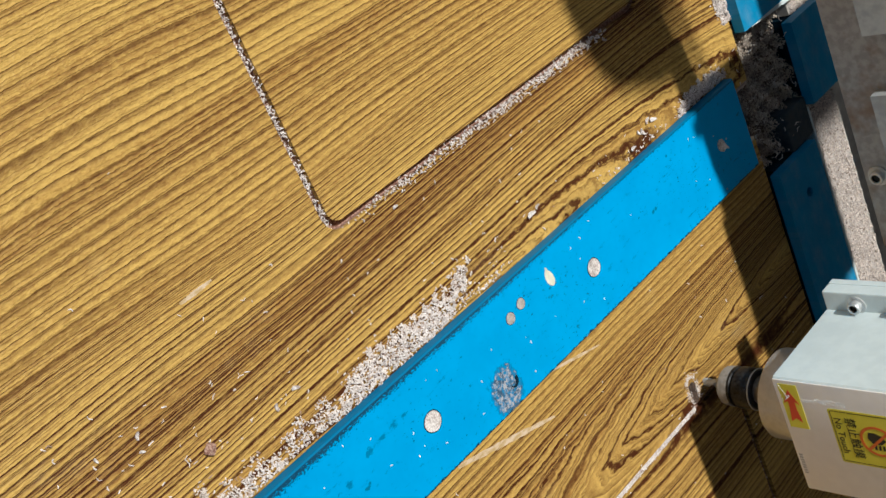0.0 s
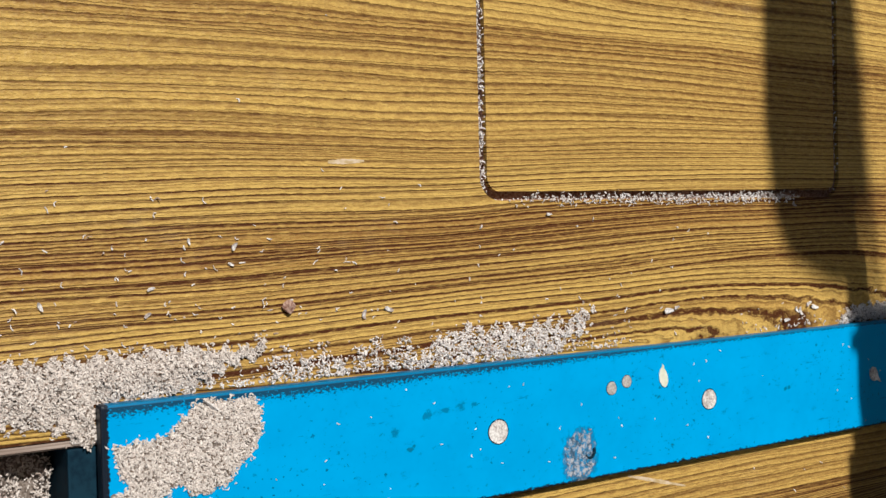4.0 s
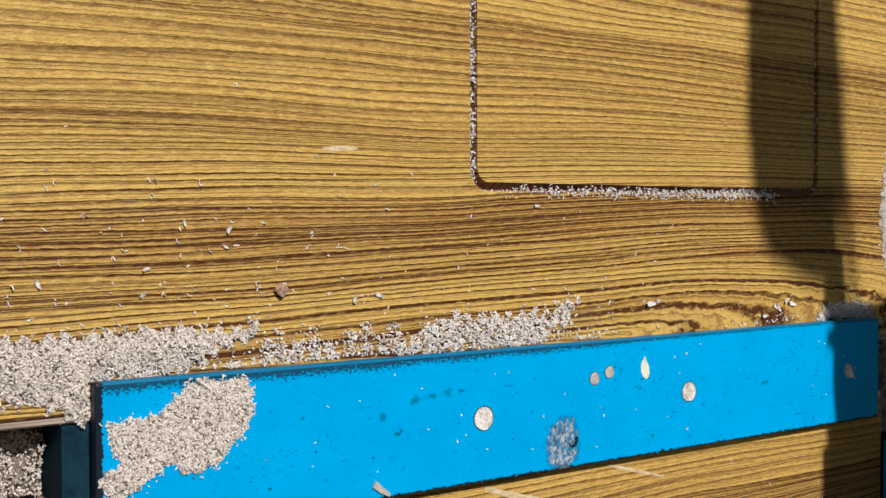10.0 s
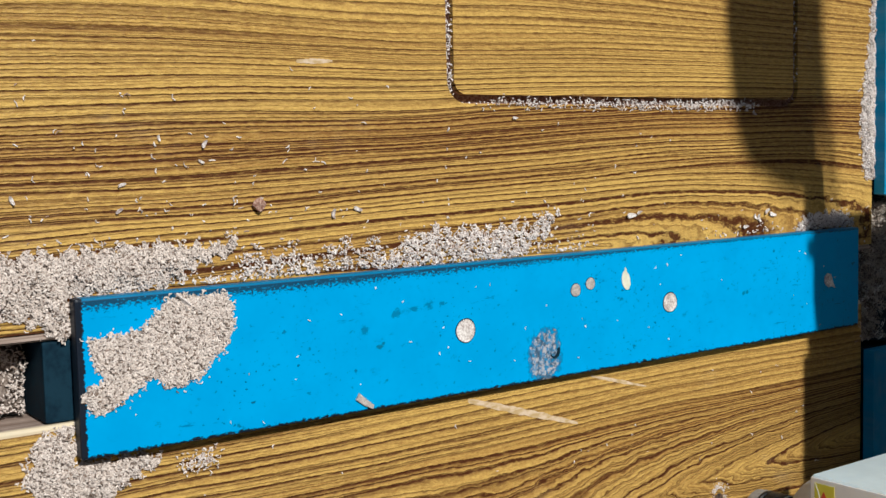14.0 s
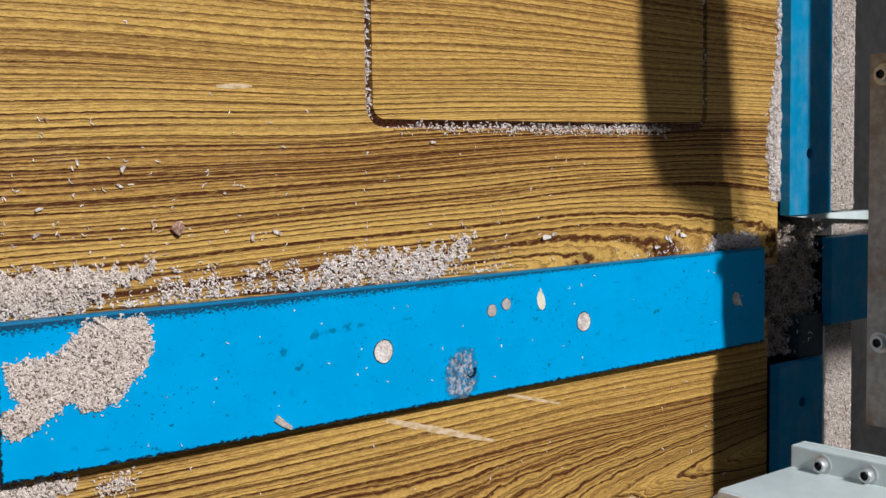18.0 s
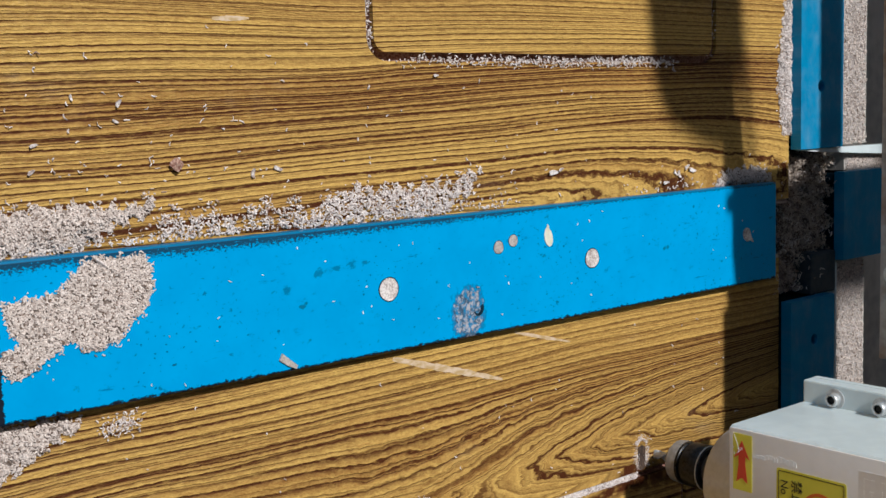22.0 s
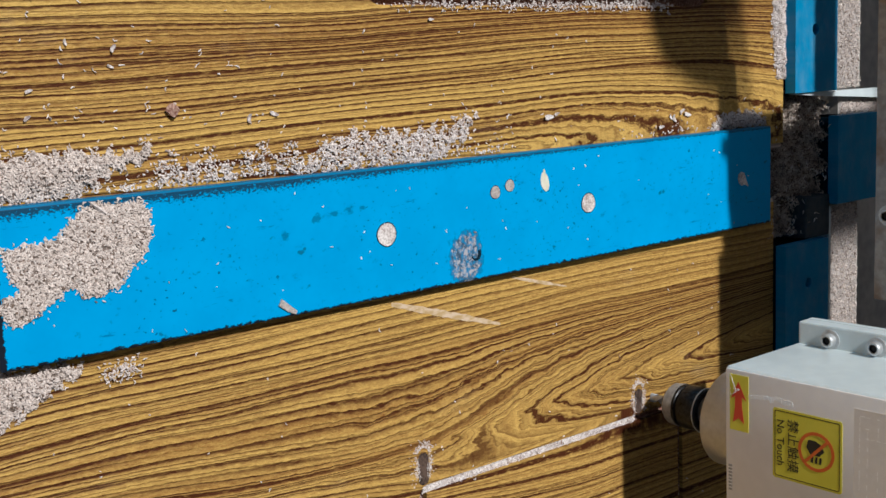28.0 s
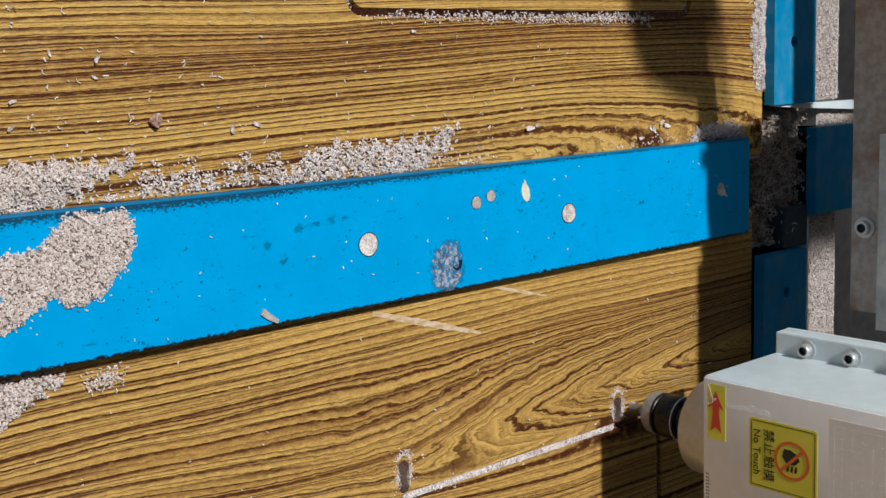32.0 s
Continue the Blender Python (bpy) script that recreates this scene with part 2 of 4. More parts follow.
def blue_paint(name, worn):
    """Blue enamel over dark steel. worn: half-width, length, of the long bar whose rims are rubbed through."""
    m = Mat(name, 0.42, 0.0, 0.16)
    big, fine = m.grain(35.0, 4.0, 0.65), m.grain(420.0, 3.0, 0.6)
    c = m.mix((0.0003, 0.284, 0.605), (0.0010, 0.312, 0.650), big.ramp(0.3, 0.7))
    scr = m.noise(m.x * 260.0, m.y * 34.0, m.z * 90.0, 4.0, 0.7).ramp(0.655, 0.72)
    c = m.mix(c, (0.004, 0.085, 0.21), scr * 0.6)
    dirt = m.noise(m.x * 95.0, m.y * 70.0, 4.0, 4.0, 0.6).ramp(0.665, 0.72)
    c = m.mix(c, (0.006, 0.10, 0.17), dirt * 0.8)
    specks = m.noise(m.x * 420.0, m.y * 330.0, 9.0, 2.0, 0.5).ramp(0.645, 0.70) * m.noise(m.x * 30.0, m.y * 22.0, 6.0, 2.0).ramp(0.42, 0.62)
    c = m.mix(c, (0.006, 0.050, 0.10), specks * 0.8)
    bare = scr * 0.0
    grime = m.noise(m.x * 190.0, m.y * 110.0, 15.0, 5.0, 0.75).ramp(0.575, 0.70) * m.noise(m.x * 18.0, m.y * 9.0, 16.0, 2.0).ramp(0.40, 0.62)
    c = m.mix(c, (0.003, 0.105, 0.235), grime * 0.55)
    if not worn:
        c = m.mix((0.003, 0.190, 0.375), (0.005, 0.225, 0.430), big.ramp(0.3, 0.7))
        film = m.noise(m.x * 40.0, m.y * 60.0, 12.0, 5.0, 0.7).ramp(0.40, 0.75)
        c = m.mix(c, (0.40, 0.41, 0.40), film * 0.16)
    if worn:
        edge = m.x * 1.0
        n1 = m.noise(m.x * 420.0, m.y * 260.0, 7.0, 4.0, 0.7)
        n2 = m.noise(m.y * 26.0, 3.0, 1.0, 2.0)
        n3 = m.noise(m.x * 900.0, m.y * 520.0, 5.0, 4.0, 0.7)
        fade = m.y.ramp(0.46, 0.10) * n2 * 0.0080 + 0.0026
        upper = (n3 - edge / fade * 0.36 - 0.22).ramp(0.0, 0.10) * edge.ramp(0.0008, 0.0014)
        lower = (n1 * 0.0066 - 0.0018 - (edge * -1.0 + 2.0 * worn)).ramp(0.0, 0.0005)
        end = (n1 * 0.0050 - 0.0002 - m.y).ramp(0.0, 0.0006)
        # upper bevel coloured darker to hold down its sunlit brightness
        c = m.mix(c, (0.003, 0.105, 0.215), edge.ramp(0.0019, 0.0008) * 0.8)
        rub = (upper * 0.85 + lower + end).clamp()
        c = m.mix(c, (0.009, 0.014, 0.024), rub)
        # rubbed teal smudges
        for sx, sy, lx, ly in SMUDGES:
            dx, dy = (m.x - sx) / lx, (m.y - sy) / ly
            d = (dx * dx + dy * dy).power(0.5) + (n1 - 0.5) * 3.2
            c = m.mix(c, (0.004, 0.075, 0.14), d.ramp(0.95, 0.35) * 0.6)
        # the scraped place
        dx, dy = (m.x - 0.0560) / 0.0150, (m.y - 0.2612) / 0.0120
        d = (dx * dx + dy * dy).power(0.5) + (m.noise(m.x * 240.0, m.y * 240.0, 1.0, 3.0, 0.6) - 0.5) * 1.1
        bare = d.ramp(1.0, 0.86) * (m.noise(m.x * 330.0, m.y * 330.0, 2.0, 3.0, 0.65).ramp(0.36, 0.56) * 0.85)
        c = m.mix(c, (0.010, 0.060, 0.12), d.ramp(1.2, 0.98) * 0.5)
        c = m.mix(c, m.mix((0.050, 0.070, 0.10), (0.46, 0.415, 0.415), fine.ramp(0.42, 0.6)), bare)
    m.color(c)
    m.rough(big * 0.2 + 0.27 + bare * 0.4)
    return m.bump(fine * 0.3 + big, 0.12, 0.0006).m


BLUE_BAR = blue_paint("blue_enamel_worn", 0.035)
BLUE = blue_paint("blue_enamel", 0)


def plain(name, a, b, scale, rough=0.5, metal=0.0, bump=0.15, dist=0.0004, spec=0.4):
    m = Mat(name, rough, metal, spec)
    g, big = m.grain(scale, 3.0), m.grain(scale * 0.12, 3.0, 0.6)
    m.color(m.mix(a, b, (g * 0.5 + big * 0.5).ramp(0.38, 0.62)))
    m.rough((g - 0.5) * 0.25 + rough)
    return m.bump(g, bump, dist).m


DARK_STEEL = plain("dark_blue_steel", (0.003, 0.014, 0.026), (0.007, 0.028, 0.046), 300, 0.7, 0, 0.15, 0.0004, 0.08)
NAVY_DUSTY = plain("dusty_navy_steel", (0.016, 0.030, 0.042), (0.050, 0.058, 0.062), 260, 0.75)
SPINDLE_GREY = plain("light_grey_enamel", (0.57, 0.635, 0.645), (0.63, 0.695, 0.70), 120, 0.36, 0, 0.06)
# same enamel, lightened and warmed to carry light bounced off the wood
SPINDLE_FRONT = plain("grey_enamel_bounce_tint", (0.85, 0.82, 0.80), (0.89, 0.86, 0.84), 120, 0.36, 0, 0.06)
ALLOY = plain("turned_aluminium", (0.44, 0.45, 0.47), (0.52, 0.53, 0.55), 300, 0.34, 0.5, 0.0)
BLACK_STEEL = plain("blackened_steel", (0.010, 0.010, 0.011), (0.03, 0.03, 0.032), 400, 0.32, 0.5)
SHAFT_STEEL = plain("dull_shaft_steel", (0.16, 0.14, 0.125), (0.24, 0.215, 0.195), 300, 0.38, 0.8, 0.05)
BRIGHT_STEEL = plain("bright_steel", (0.46, 0.47, 0.48), (0.62, 0.63, 0.63), 400, 0.46, 0.7)
SOCKET_BLACK = plain("socket_black", (0.006, 0.006, 0.007), (0.012, 0.012, 0.012), 400, 0.6)
PLATE_GREY = plain("cast_plate_grey", (0.30, 0.31, 0.32), (0.42, 0.43, 0.43), 160, 0.55, 0.1, 0.3)
BED_GREY = plain("machine_bed_grey", (0.32, 0.30, 0.275), (0.45, 0.42, 0.38), 90, 0.65)
CONCRETE = plain("concrete", (0.26, 0.25, 0.23), (0.38, 0.36, 0.34), 14, 0.9, 0, 0.4, 0.002)
STICKER_YELLOW = plain("yellow_vinyl", (0.62, 0.55, 0.05), (0.70, 0.62, 0.07), 60, 0.35, 0, 0.03)
STICKER_RED = plain("red_print", (0.56, 0.045, 0.02), (0.62, 0.06, 0.03), 60, 0.4, 0, 0.0)
STICKER_ORANGE = plain("orange_red_print", (0.62, 0.12, 0.02), (0.66, 0.14, 0.03), 60, 0.4, 0, 0.0)
INK = plain("black_print", (0.012, 0.012, 0.010), (0.02, 0.02, 0.018), 60, 0.5, 0, 0.0)
NUT_GREY = plain("dusty_steel", (0.24, 0.23, 0.225), (0.36, 0.35, 0.34), 300, 0.5, 0.4)
WHITE_PRINT = plain("white_print", (0.84, 0.84, 0.83), (0.93, 0.93, 0.92), 200, 0.5, 0, 0.0)
RATING_GREY = plain("rating_plate_grey", (0.74, 0.72, 0.71), (0.79, 0.77, 0.76), 200, 0.4, 0.2, 0.05)
PLASTER = plain("wall_plaster", (0.30, 0.28, 0.26), (0.38, 0.36, 0.33), 6, 0.9, 0, 0.2, 0.002)
# near-black brown that paints the shade inside the cutter's slots
SLOT_SHADE = plain("slot_shade", (0.016, 0.009, 0.006), (0.10, 0.062, 0.045), 700, 0.9, 0, 0.6, 0.0006)
GLUE = plain("dried_adhesive", (0.60, 0.57, 0.45), (0.74, 0.71, 0.60), 300, 0.35, 0, 0.3)


def rusty_plate():
    m = Mat("rusting_steel_plate", 0.6, 0.25)
    g, big = m.grain(220.0, 3.0), m.grain(26.0, 4.0, 0.65)
    c = m.mix((0.30, 0.285, 0.27), (0.40, 0.38, 0.36), g.ramp(0.35, 0.65))
    c = m.mix(c, (0.22, 0.135, 0.085), big.ramp(0.50, 0.68) * 0.8)
    return m.color(c).bump(g, 0.3, 0.0005).m


RUSTY = rusty_plate()


def sawdust(name, a, b, c):
    m = Mat(name, 0.85, 0, 0.2)
    r = m.island()
    m.color(m.mix(m.mix(a, b, r), c, (r * 7.31).op("FRACT").ramp(0.89, 0.96)))
    return m.bump(m.grain(2500.0, 2.0), 0.4, 0.0003).m


DUST = sawdust("wood_chips", (0.49, 0.405, 0.358), (0.77, 0.675, 0.62), (0.21, 0.15, 0.115))
DUST_WHITE = sawdust("pale_wood_chips", (0.59, 0.505, 0.465), (0.84, 0.77, 0.74), (0.38, 0.26, 0.20))
DUST_DARK = sawdust("brown_wood_chips", (0.36, 0.285, 0.23), (0.64, 0.55, 0.475), (0.15, 0.10, 0.07))
DUST_FILL = plain("packed_sawdust", (0.30, 0.26, 0.24), (0.52, 0.46, 0.43), 900, 0.95, 0, 0.8, 0.001)
# sawdust darkened by hand: the shade in gaps between chips, put into the base colour
DUST_GAP_SHADE = plain("shaded_deep_sawdust", (0.13, 0.095, 0.076), (0.33, 0.27, 0.235), 900, 0.95, 0, 0.9, 0.0012)
PLUG = plain("packed_pale_sawdust", (0.34, 0.265, 0.24), (0.78, 0.72, 0.69), 800, 0.9, 0, 0.6, 0.0006)


# ---------------------------------------------------------------- shape helpers
def part(name, bm, material, parent=None, label="", smooth=False):
    me = bpy.data.meshes.new(name)
    bm.to_mesh(me)
    bm.free()
    me.materials.append(material)
    if smooth:
        me.shade_smooth()
        me.set_sharp_from_angle(angle=radians(35))
    ob = new(name, me)
    if parent is not None:
        ob.parent = parent
        ob.matrix_parent_inverse = Matrix.Translation(-parent.location)
    if label:
        ob["label"] = label
    return ob


def thing(name, at, label, category, group="", kind=""):
    ob = new(name)
    ob.location = at
    ob.empty_display_size = 0.02
    return tagged(ob, label, category, group, kind)


def slab(x0, x1, y0, y1, z0, z1, bev=0.0, seg=2, bm=None):
    bm = bm or bmesh.new()
    vs = bmesh.ops.create_cube(bm, size=1.0)["verts"]
    bmesh.ops.transform(bm, verts=vs, matrix=Matrix.LocRotScale(((x0 + x1) / 2, (y0 + y1) / 2, (z0 + z1) / 2), None, (x1 - x0, y1 - y0, z1 - z0)))
    if bev:
        edges = list({e for v in vs for e in v.link_edges})
        bmesh.ops.bevel(bm, geom=edges, offset=bev, segments=seg, affect="EDGES", profile=0.6)
    return bm


def lathe(profile, at, axis="z", segs=40, bm=None):
    """A turned body: rows of (radius, height) along an axis through at."""
    bm = bm or bmesh.new()
    turn = {"z": Matrix(), "-y": Matrix.Rotation(radians(90), 4, "X")}[axis]
    rings = []
    for r, h in profile:
        if r <= 0:
            rings.append([bm.verts.new(Vector(at) + turn @ Vector((0, 0, h)))])
        else:
            rings.append([bm.verts.new(Vector(at) + turn @ Vector((r * math.cos(a), r * math.sin(a), h))) for a in (2 * math.pi * k / segs for k in range(segs))])
    for a, b in zip(rings, rings[1:]):
        for k in range(segs):
            j = (k + 1) % segs
            if len(a) == 1 and len(b) == 1:
                continue
            if len(a) == 1:
                bm.faces.new((a[0], b[j], b[k]))
            elif len(b) == 1:
                bm.faces.new((a[k], a[j], b[0]))
            else:
                bm.faces.new((a[k], a[j], b[j], b[k]))
    bmesh.ops.recalc_face_normals(bm, faces=bm.faces)
    return bm


def rounded(x0, x1, y0, y1, r, n=8):
    """A rectangle with round corners, anticlockwise."""
    pts = []
    for cx, cy, a0 in ((x1 - r, y1 - r, 0), (x0 + r, y1 - r, 90), (x0 + r, y0 + r, 180), (x1 - r, y0 + r, 270)):
        pts += [(cx + r * math.cos(radians(a0 + 90 * k / n)), cy + r * math.sin(radians(a0 + 90 * k / n))) for k in range(n + 1)]
    return pts


def extruded(pts, depth, to_world):
    """A flat outline of given thickness, laid by to_world(u, v, w)."""
    bm = bmesh.new()
    low = [bm.verts.new(to_world(u, v, 0.0)) for u, v in pts]
    top = [bm.verts.new(to_world(u, v, depth)) for u, v in pts]
    bm.faces.new(low), bm.faces.new(top)
    for k in range(len(pts)):
        j = (k + 1) % len(pts)
        bm.faces.new((low[k], low[j], top[j], top[k]))
    bmesh.ops.recalc_face_normals(bm, faces=bm.faces)
    return bm


def holed(outer, holes, z0, z1):
    """A plate between z0 and z1 with outline outer and through holes."""
    bm = bmesh.new()
    loops = []
    for z in (z0, z1):
        edges, ring = [], []
        for pts in (outer, *holes):
            vs = [bm.verts.new((x, y, z)) for x, y in pts]
            ring.append(vs)
            edges += [bm.edges.new((vs[k], vs[(k + 1) % len(vs)])) for k in range(len(vs))]
        bmesh.ops.triangle_fill(bm, edges=edges, use_beauty=True)
        loops.append(ring)
    for a, b in zip(*loops):
        for k in range(len(a)):
            j = (k + 1) % len(a)
            bm.faces.new((a[k], a[j], b[j], b[k]))
    bmesh.ops.recalc_face_normals(bm, faces=bm.faces)
    return bm


def writing(text, size, material, parent, at, name="lettering"):
    """Letters of small thickness on a face that looks along -y, reading along +x, upright along +z; at is their middle."""
    cu = bpy.data.curves.new("letters", "FONT")
    cu.body, cu.size, cu.extrude, cu.align_x, cu.align_y = text, size, 0.00008, "CENTER", "CENTER"
    cu.resolution_u = 3
    tmp = new("letters", cu)
    me = bpy.data.meshes.new_from_object(tmp.evaluated_get(bpy.context.evaluated_depsgraph_get()))
    bpy.data.objects.remove(tmp)
    bpy.data.curves.remove(cu)
    bm = bmesh.new()
    bm.from_mesh(me)
    bpy.data.meshes.remove(me)
    bm.transform(Matrix.Translation(at) @ Matrix.Rotation(radians(90), 4, "X"))
    return part(name, bm, material, parent)


def within(poly, x, y):
    """Which of the points lie inside an outline."""
    hit = np.zeros(len(x), bool)
    for (x0, y0), (x1, y1) in zip(poly, poly[1:] + poly[:1]):
        cross = (y0 > y) != (y1 > y)
        hit ^= cross & (x < (x1 - x0) * (y - y0) / ((y1 - y0) or 1e-9) + x0)
    return hit


def flake_mesh(places, length=(0.0012, 0.0036), width=(0.0004, 0.0010), tilt=0.34, seed=1):
    """Wood chips, each a thin splinter bent in the middle: corners and faces of many small solids."""
    rng = np.random.default_rng(seed)
    n = len(places)
    l, w, t = rng.uniform(*length, n) / 2, rng.uniform(*width, n) / 2, rng.uniform(0.00012, 0.00032, n)
    corners = np.array([(a, b * k, c) for a, k in ((-1, 0.75), (0, 1.0), (1, 0.55)) for b, c in ((-1, -1), (1, -1), (1, 1), (-1, 1))], float)
    v = corners[None] * np.stack([l, w, t], 1)[:, None]
    v[:, :, 2] += (v[:, :, 0] ** 2) * (rng.uniform(-0.7, 0.7, n) / l)[:, None]
    v[:, :, 1] += (v[:, :, 0] ** 2) * (rng.uniform(-0.6, 0.6, n) / l)[:, None]
    a, b, c = rng.uniform(0, 2 * np.pi, n), rng.normal(0, tilt, n), rng.normal(0, tilt, n)
    ca, sa, cb, sb, cc, sc = np.cos(a), np.sin(a), np.cos(b), np.sin(b), np.cos(c), np.sin(c)
    o, i = np.zeros(n), np.ones(n)
    rz = np.stack([ca, -sa, o, sa, ca, o, o, o, i], 1).reshape(-1, 3, 3)
    ry = np.stack([cb, o, sb, o, i, o, -sb, o, cb], 1).reshape(-1, 3, 3)
    rx = np.stack([i, o, o, o, cc, -sc, o, sc, cc], 1).reshape(-1, 3, 3)
    v = np.einsum("nij,nkj->nki", rz @ ry @ rx, v)
    low = v[:, :, 2].min(1)
    v += np.asarray(places)[:, None]
    v[:, :, 2] -= low[:, None] * 0.8
    quads = [(3, 2, 1, 0), (8, 9, 10, 11)]
    for r in (0, 4):
        quads += [(r + k, r + (k + 1) % 4, r + 4 + (k + 1) % 4, r + 4 + k) for k in range(4)]
    faces = (np.array(quads)[None] + 12 * np.arange(n)[:, None, None]).reshape(-1, 4)
    return v.reshape(-1, 3), faces


def heap(name, poly, z, height, count, material, label, seed, rag=0.004, base=True, length=(0.0012, 0.0036), skirt=0.006, width=(0.0004, 0.0009), tilt=0.40, deep=None):
    """A low heap of chips on a level z with a ragged outline: packed base, by default coloured dark as the shade
    between chips, and loose chips over it.
    """
    rng = np.random.default_rng(seed)
    xs, ys = zip(*poly)
    x0, x1, y0, y1 = min(xs) - rag, max(xs) + rag, min(ys) - rag, max(ys) + rag

    def depth(x, y):
        """Height of the heap: rises from its edge inwards."""
        d = np.full(len(x), 1e9)
        for (ax, ay), (bx, by) in zip(poly, poly[1:] + poly[:1]):
            ex, ey = bx - ax, by - ay
            s = np.clip(((x - ax) * ex + (y - ay) * ey) / (ex * ex + ey * ey + 1e-12), 0, 1)
            d = np.minimum(d, np.hypot(x - ax - s * ex, y - ay - s * ey))
        d = np.where(within(poly, x, y), d, -d)
        d = d + rag * (np.sin(x * 610 + 3 * np.sin(y * 330)) * 0.5 + np.sin(y * 720 + 2 * np.sin(x * 410) + seed) * 0.5) * 0.6
        return d

    px, py = rng.uniform(x0, x1, count * 3), rng.uniform(y0, y1, count * 3)
    d = depth(px, py)
    keep = np.flatnonzero(d > -0.0008 * rng.exponential(1.0, len(d)))[:count]
    px, py, d = px[keep], py[keep], d[keep]
    lump = 0.75 + 0.25 * np.sin(px * 260 + seed) * np.sin(py * 310)
    hz = z + height * np.clip(d / skirt, 0, 1) ** 0.7 * lump * rng.uniform(0.72, 1.0, len(d))
    v, f = flake_mesh(np.stack([px, py, hz], 1), length, width, tilt, seed)
    verts, faces = v.tolist(), f.tolist()
    if base:
        step = 0.0016
        gx, gy = np.meshgrid(np.arange(x0, x1, step), np.arange(y0, y1, step), indexing="ij")
        gd = depth(gx.ravel(), gy.ravel())
        lump = 0.75 + 0.25 * np.sin(gx.ravel() * 260 + seed) * np.sin(gy.ravel() * 310)
        gz = np.where(gd > 0, z + height * np.clip(gd / skirt, 0, 1) ** 0.7 * lump * 0.74, z - 0.0006)
        n0, ny = len(verts), gx.shape[1]
        verts += np.stack([gx.ravel(), gy.ravel(), gz], 1).tolist()
        ok = gd > -step * 1.2
        for i in range(gx.shape[0] - 1):
            for j in range(ny - 1):
                q = (i * ny + j, (i + 1) * ny + j, (i + 1) * ny + j + 1, i * ny + j + 1)
                if all(ok[k] for k in q):
                    faces.append([n0 + k for k in q])
    me = bpy.data.meshes.new(name)
    me.from_pydata(verts, [], faces)
    me.materials.append(material)
    me.materials.append(deep or DUST_GAP_SHADE)
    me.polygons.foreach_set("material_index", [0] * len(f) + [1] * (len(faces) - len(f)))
    return tagged(new(name, me), label, "sawdust", kind="stuff")


def litter(name, places, material, label, seed, length=(0.0012, 0.0036), width=(0.0003, 0.0008), tilt=0.3):
    v, f = flake_mesh(places, length, width, tilt, seed)
    me = bpy.data.meshes.new(name)
    me.from_pydata(v.tolist(), [], f.tolist())
    me.materials.append(material)
    return tagged(new(name, me), label, "sawdust", kind="stuff")


# ---------------------------------------------------------------- ground and machine bed
EDGE_1, EDGE_2, END_Y, THICK = 0.0180, 0.0545, 0.583, 0.034
BAR_W, BAR_L, BAR_H = 0.070, 0.556, 0.0082

gm = bmesh.new()
bmesh.ops.create_grid(gm, x_segments=24, y_segments=24, size=60.0)
bmesh.ops.translate(gm, verts=gm.verts, vec=(0, 0, -0.86))
ground = tagged(part("ground", gm, CONCRETE), "grey concrete workshop floor", "floor", kind="structure")

# walls and ceiling are unseen, added to cut sky light and calm reflections
def unseen_wall(name, x0, x1, y0, y1, z0, z1, label):
    return tagged(part(name, slab(x0, x1, y0, y1, z0, z1), PLASTER), label, "wall", kind="structure")


unseen_wall("unseen_wall_back", -1.4, 4.2, 3.6, 3.8, -0.86, 3.2, "unseen plain wall added to cut sky light")
unseen_wall("unseen_wall_side", 4.0, 4.2, -2.7, 3.6, -0.86, 3.2, "unseen plain wall added to cut sky light")
tagged(part("ceiling", slab(-1.4, 4.2, -2.7, 3.8, 3.2, 3.35), PLASTER), "unseen plain ceiling added to cut sky light, open on two sides", "ceiling", kind="structure")

bed = thing("machine_bed", (0.1, 0.2, -0.86), "grey steel bed of a woodworking router", "machine bed")
part("bed_plate", slab(-0.85, 1.05, -0.75, 1.25, -0.075, -THICK - 0.0005, 0.003), BED_GREY, bed)
for lx in (-0.78, 0.98):
    for ly in (-0.68, 1.18):
        part("leg", slab(lx - 0.05, lx + 0.05, ly - 0.05, ly + 0.05, -0.86, -0.075, 0.004), BED_GREY, bed)
for ly in (-0.68, 1.18):
    part("cross_beam", slab(-0.73, 0.93, ly - 0.04, ly + 0.04, -0.22, -0.14, 0.004), BED_GREY, bed)


# ---------------------------------------------------------------- the two boards
def groove_loops(x0, x1, y0, y1, wide, r):
    return rounded(x0, x1, y0, y1, r), rounded(x0 + wide, x1 - wide, y0 + wide, y1 - wide, max(r - wide, 0.0015))


def laminate_board(name, x0, x1, y0, y1, groove, material, label):
    """A board with a routed outline groove: laminate skin, core under it, banded long edges."""
    b = thing(name, ((x0 + x1) / 2, (y0 + y1) / 2, -THICK), label, "board", "boards on the bed")
    outer, inner = groove_loops(*groove)
    skin = holed([(x0, y0), (x1, y0), (x1, y1), (x0, y1)], [outer], -0.0030, 0.0)
    part("laminate_face", skin, material, b)
    part("routed_panel", holed(inner, [], -0.0030, 0.0), material, b, "panel inside the routed groove")
    core = slab(x0 + 0.0004, x1 - 0.0004, y0, y1, -THICK, -0.0062, 0.0)
    part("core", core, CORE, b)
    part("groove_wall", holed([(x0 + 0.0004, y0), (x1 - 0.0004, y0), (x1 - 0.0004, y1), (x0 + 0.0004, y1)], [outer], -0.0061, -0.0031), CORE, b)
    part("groove_core", holed(inner, [], -0.0061, -0.0031), CORE, b)
    return b


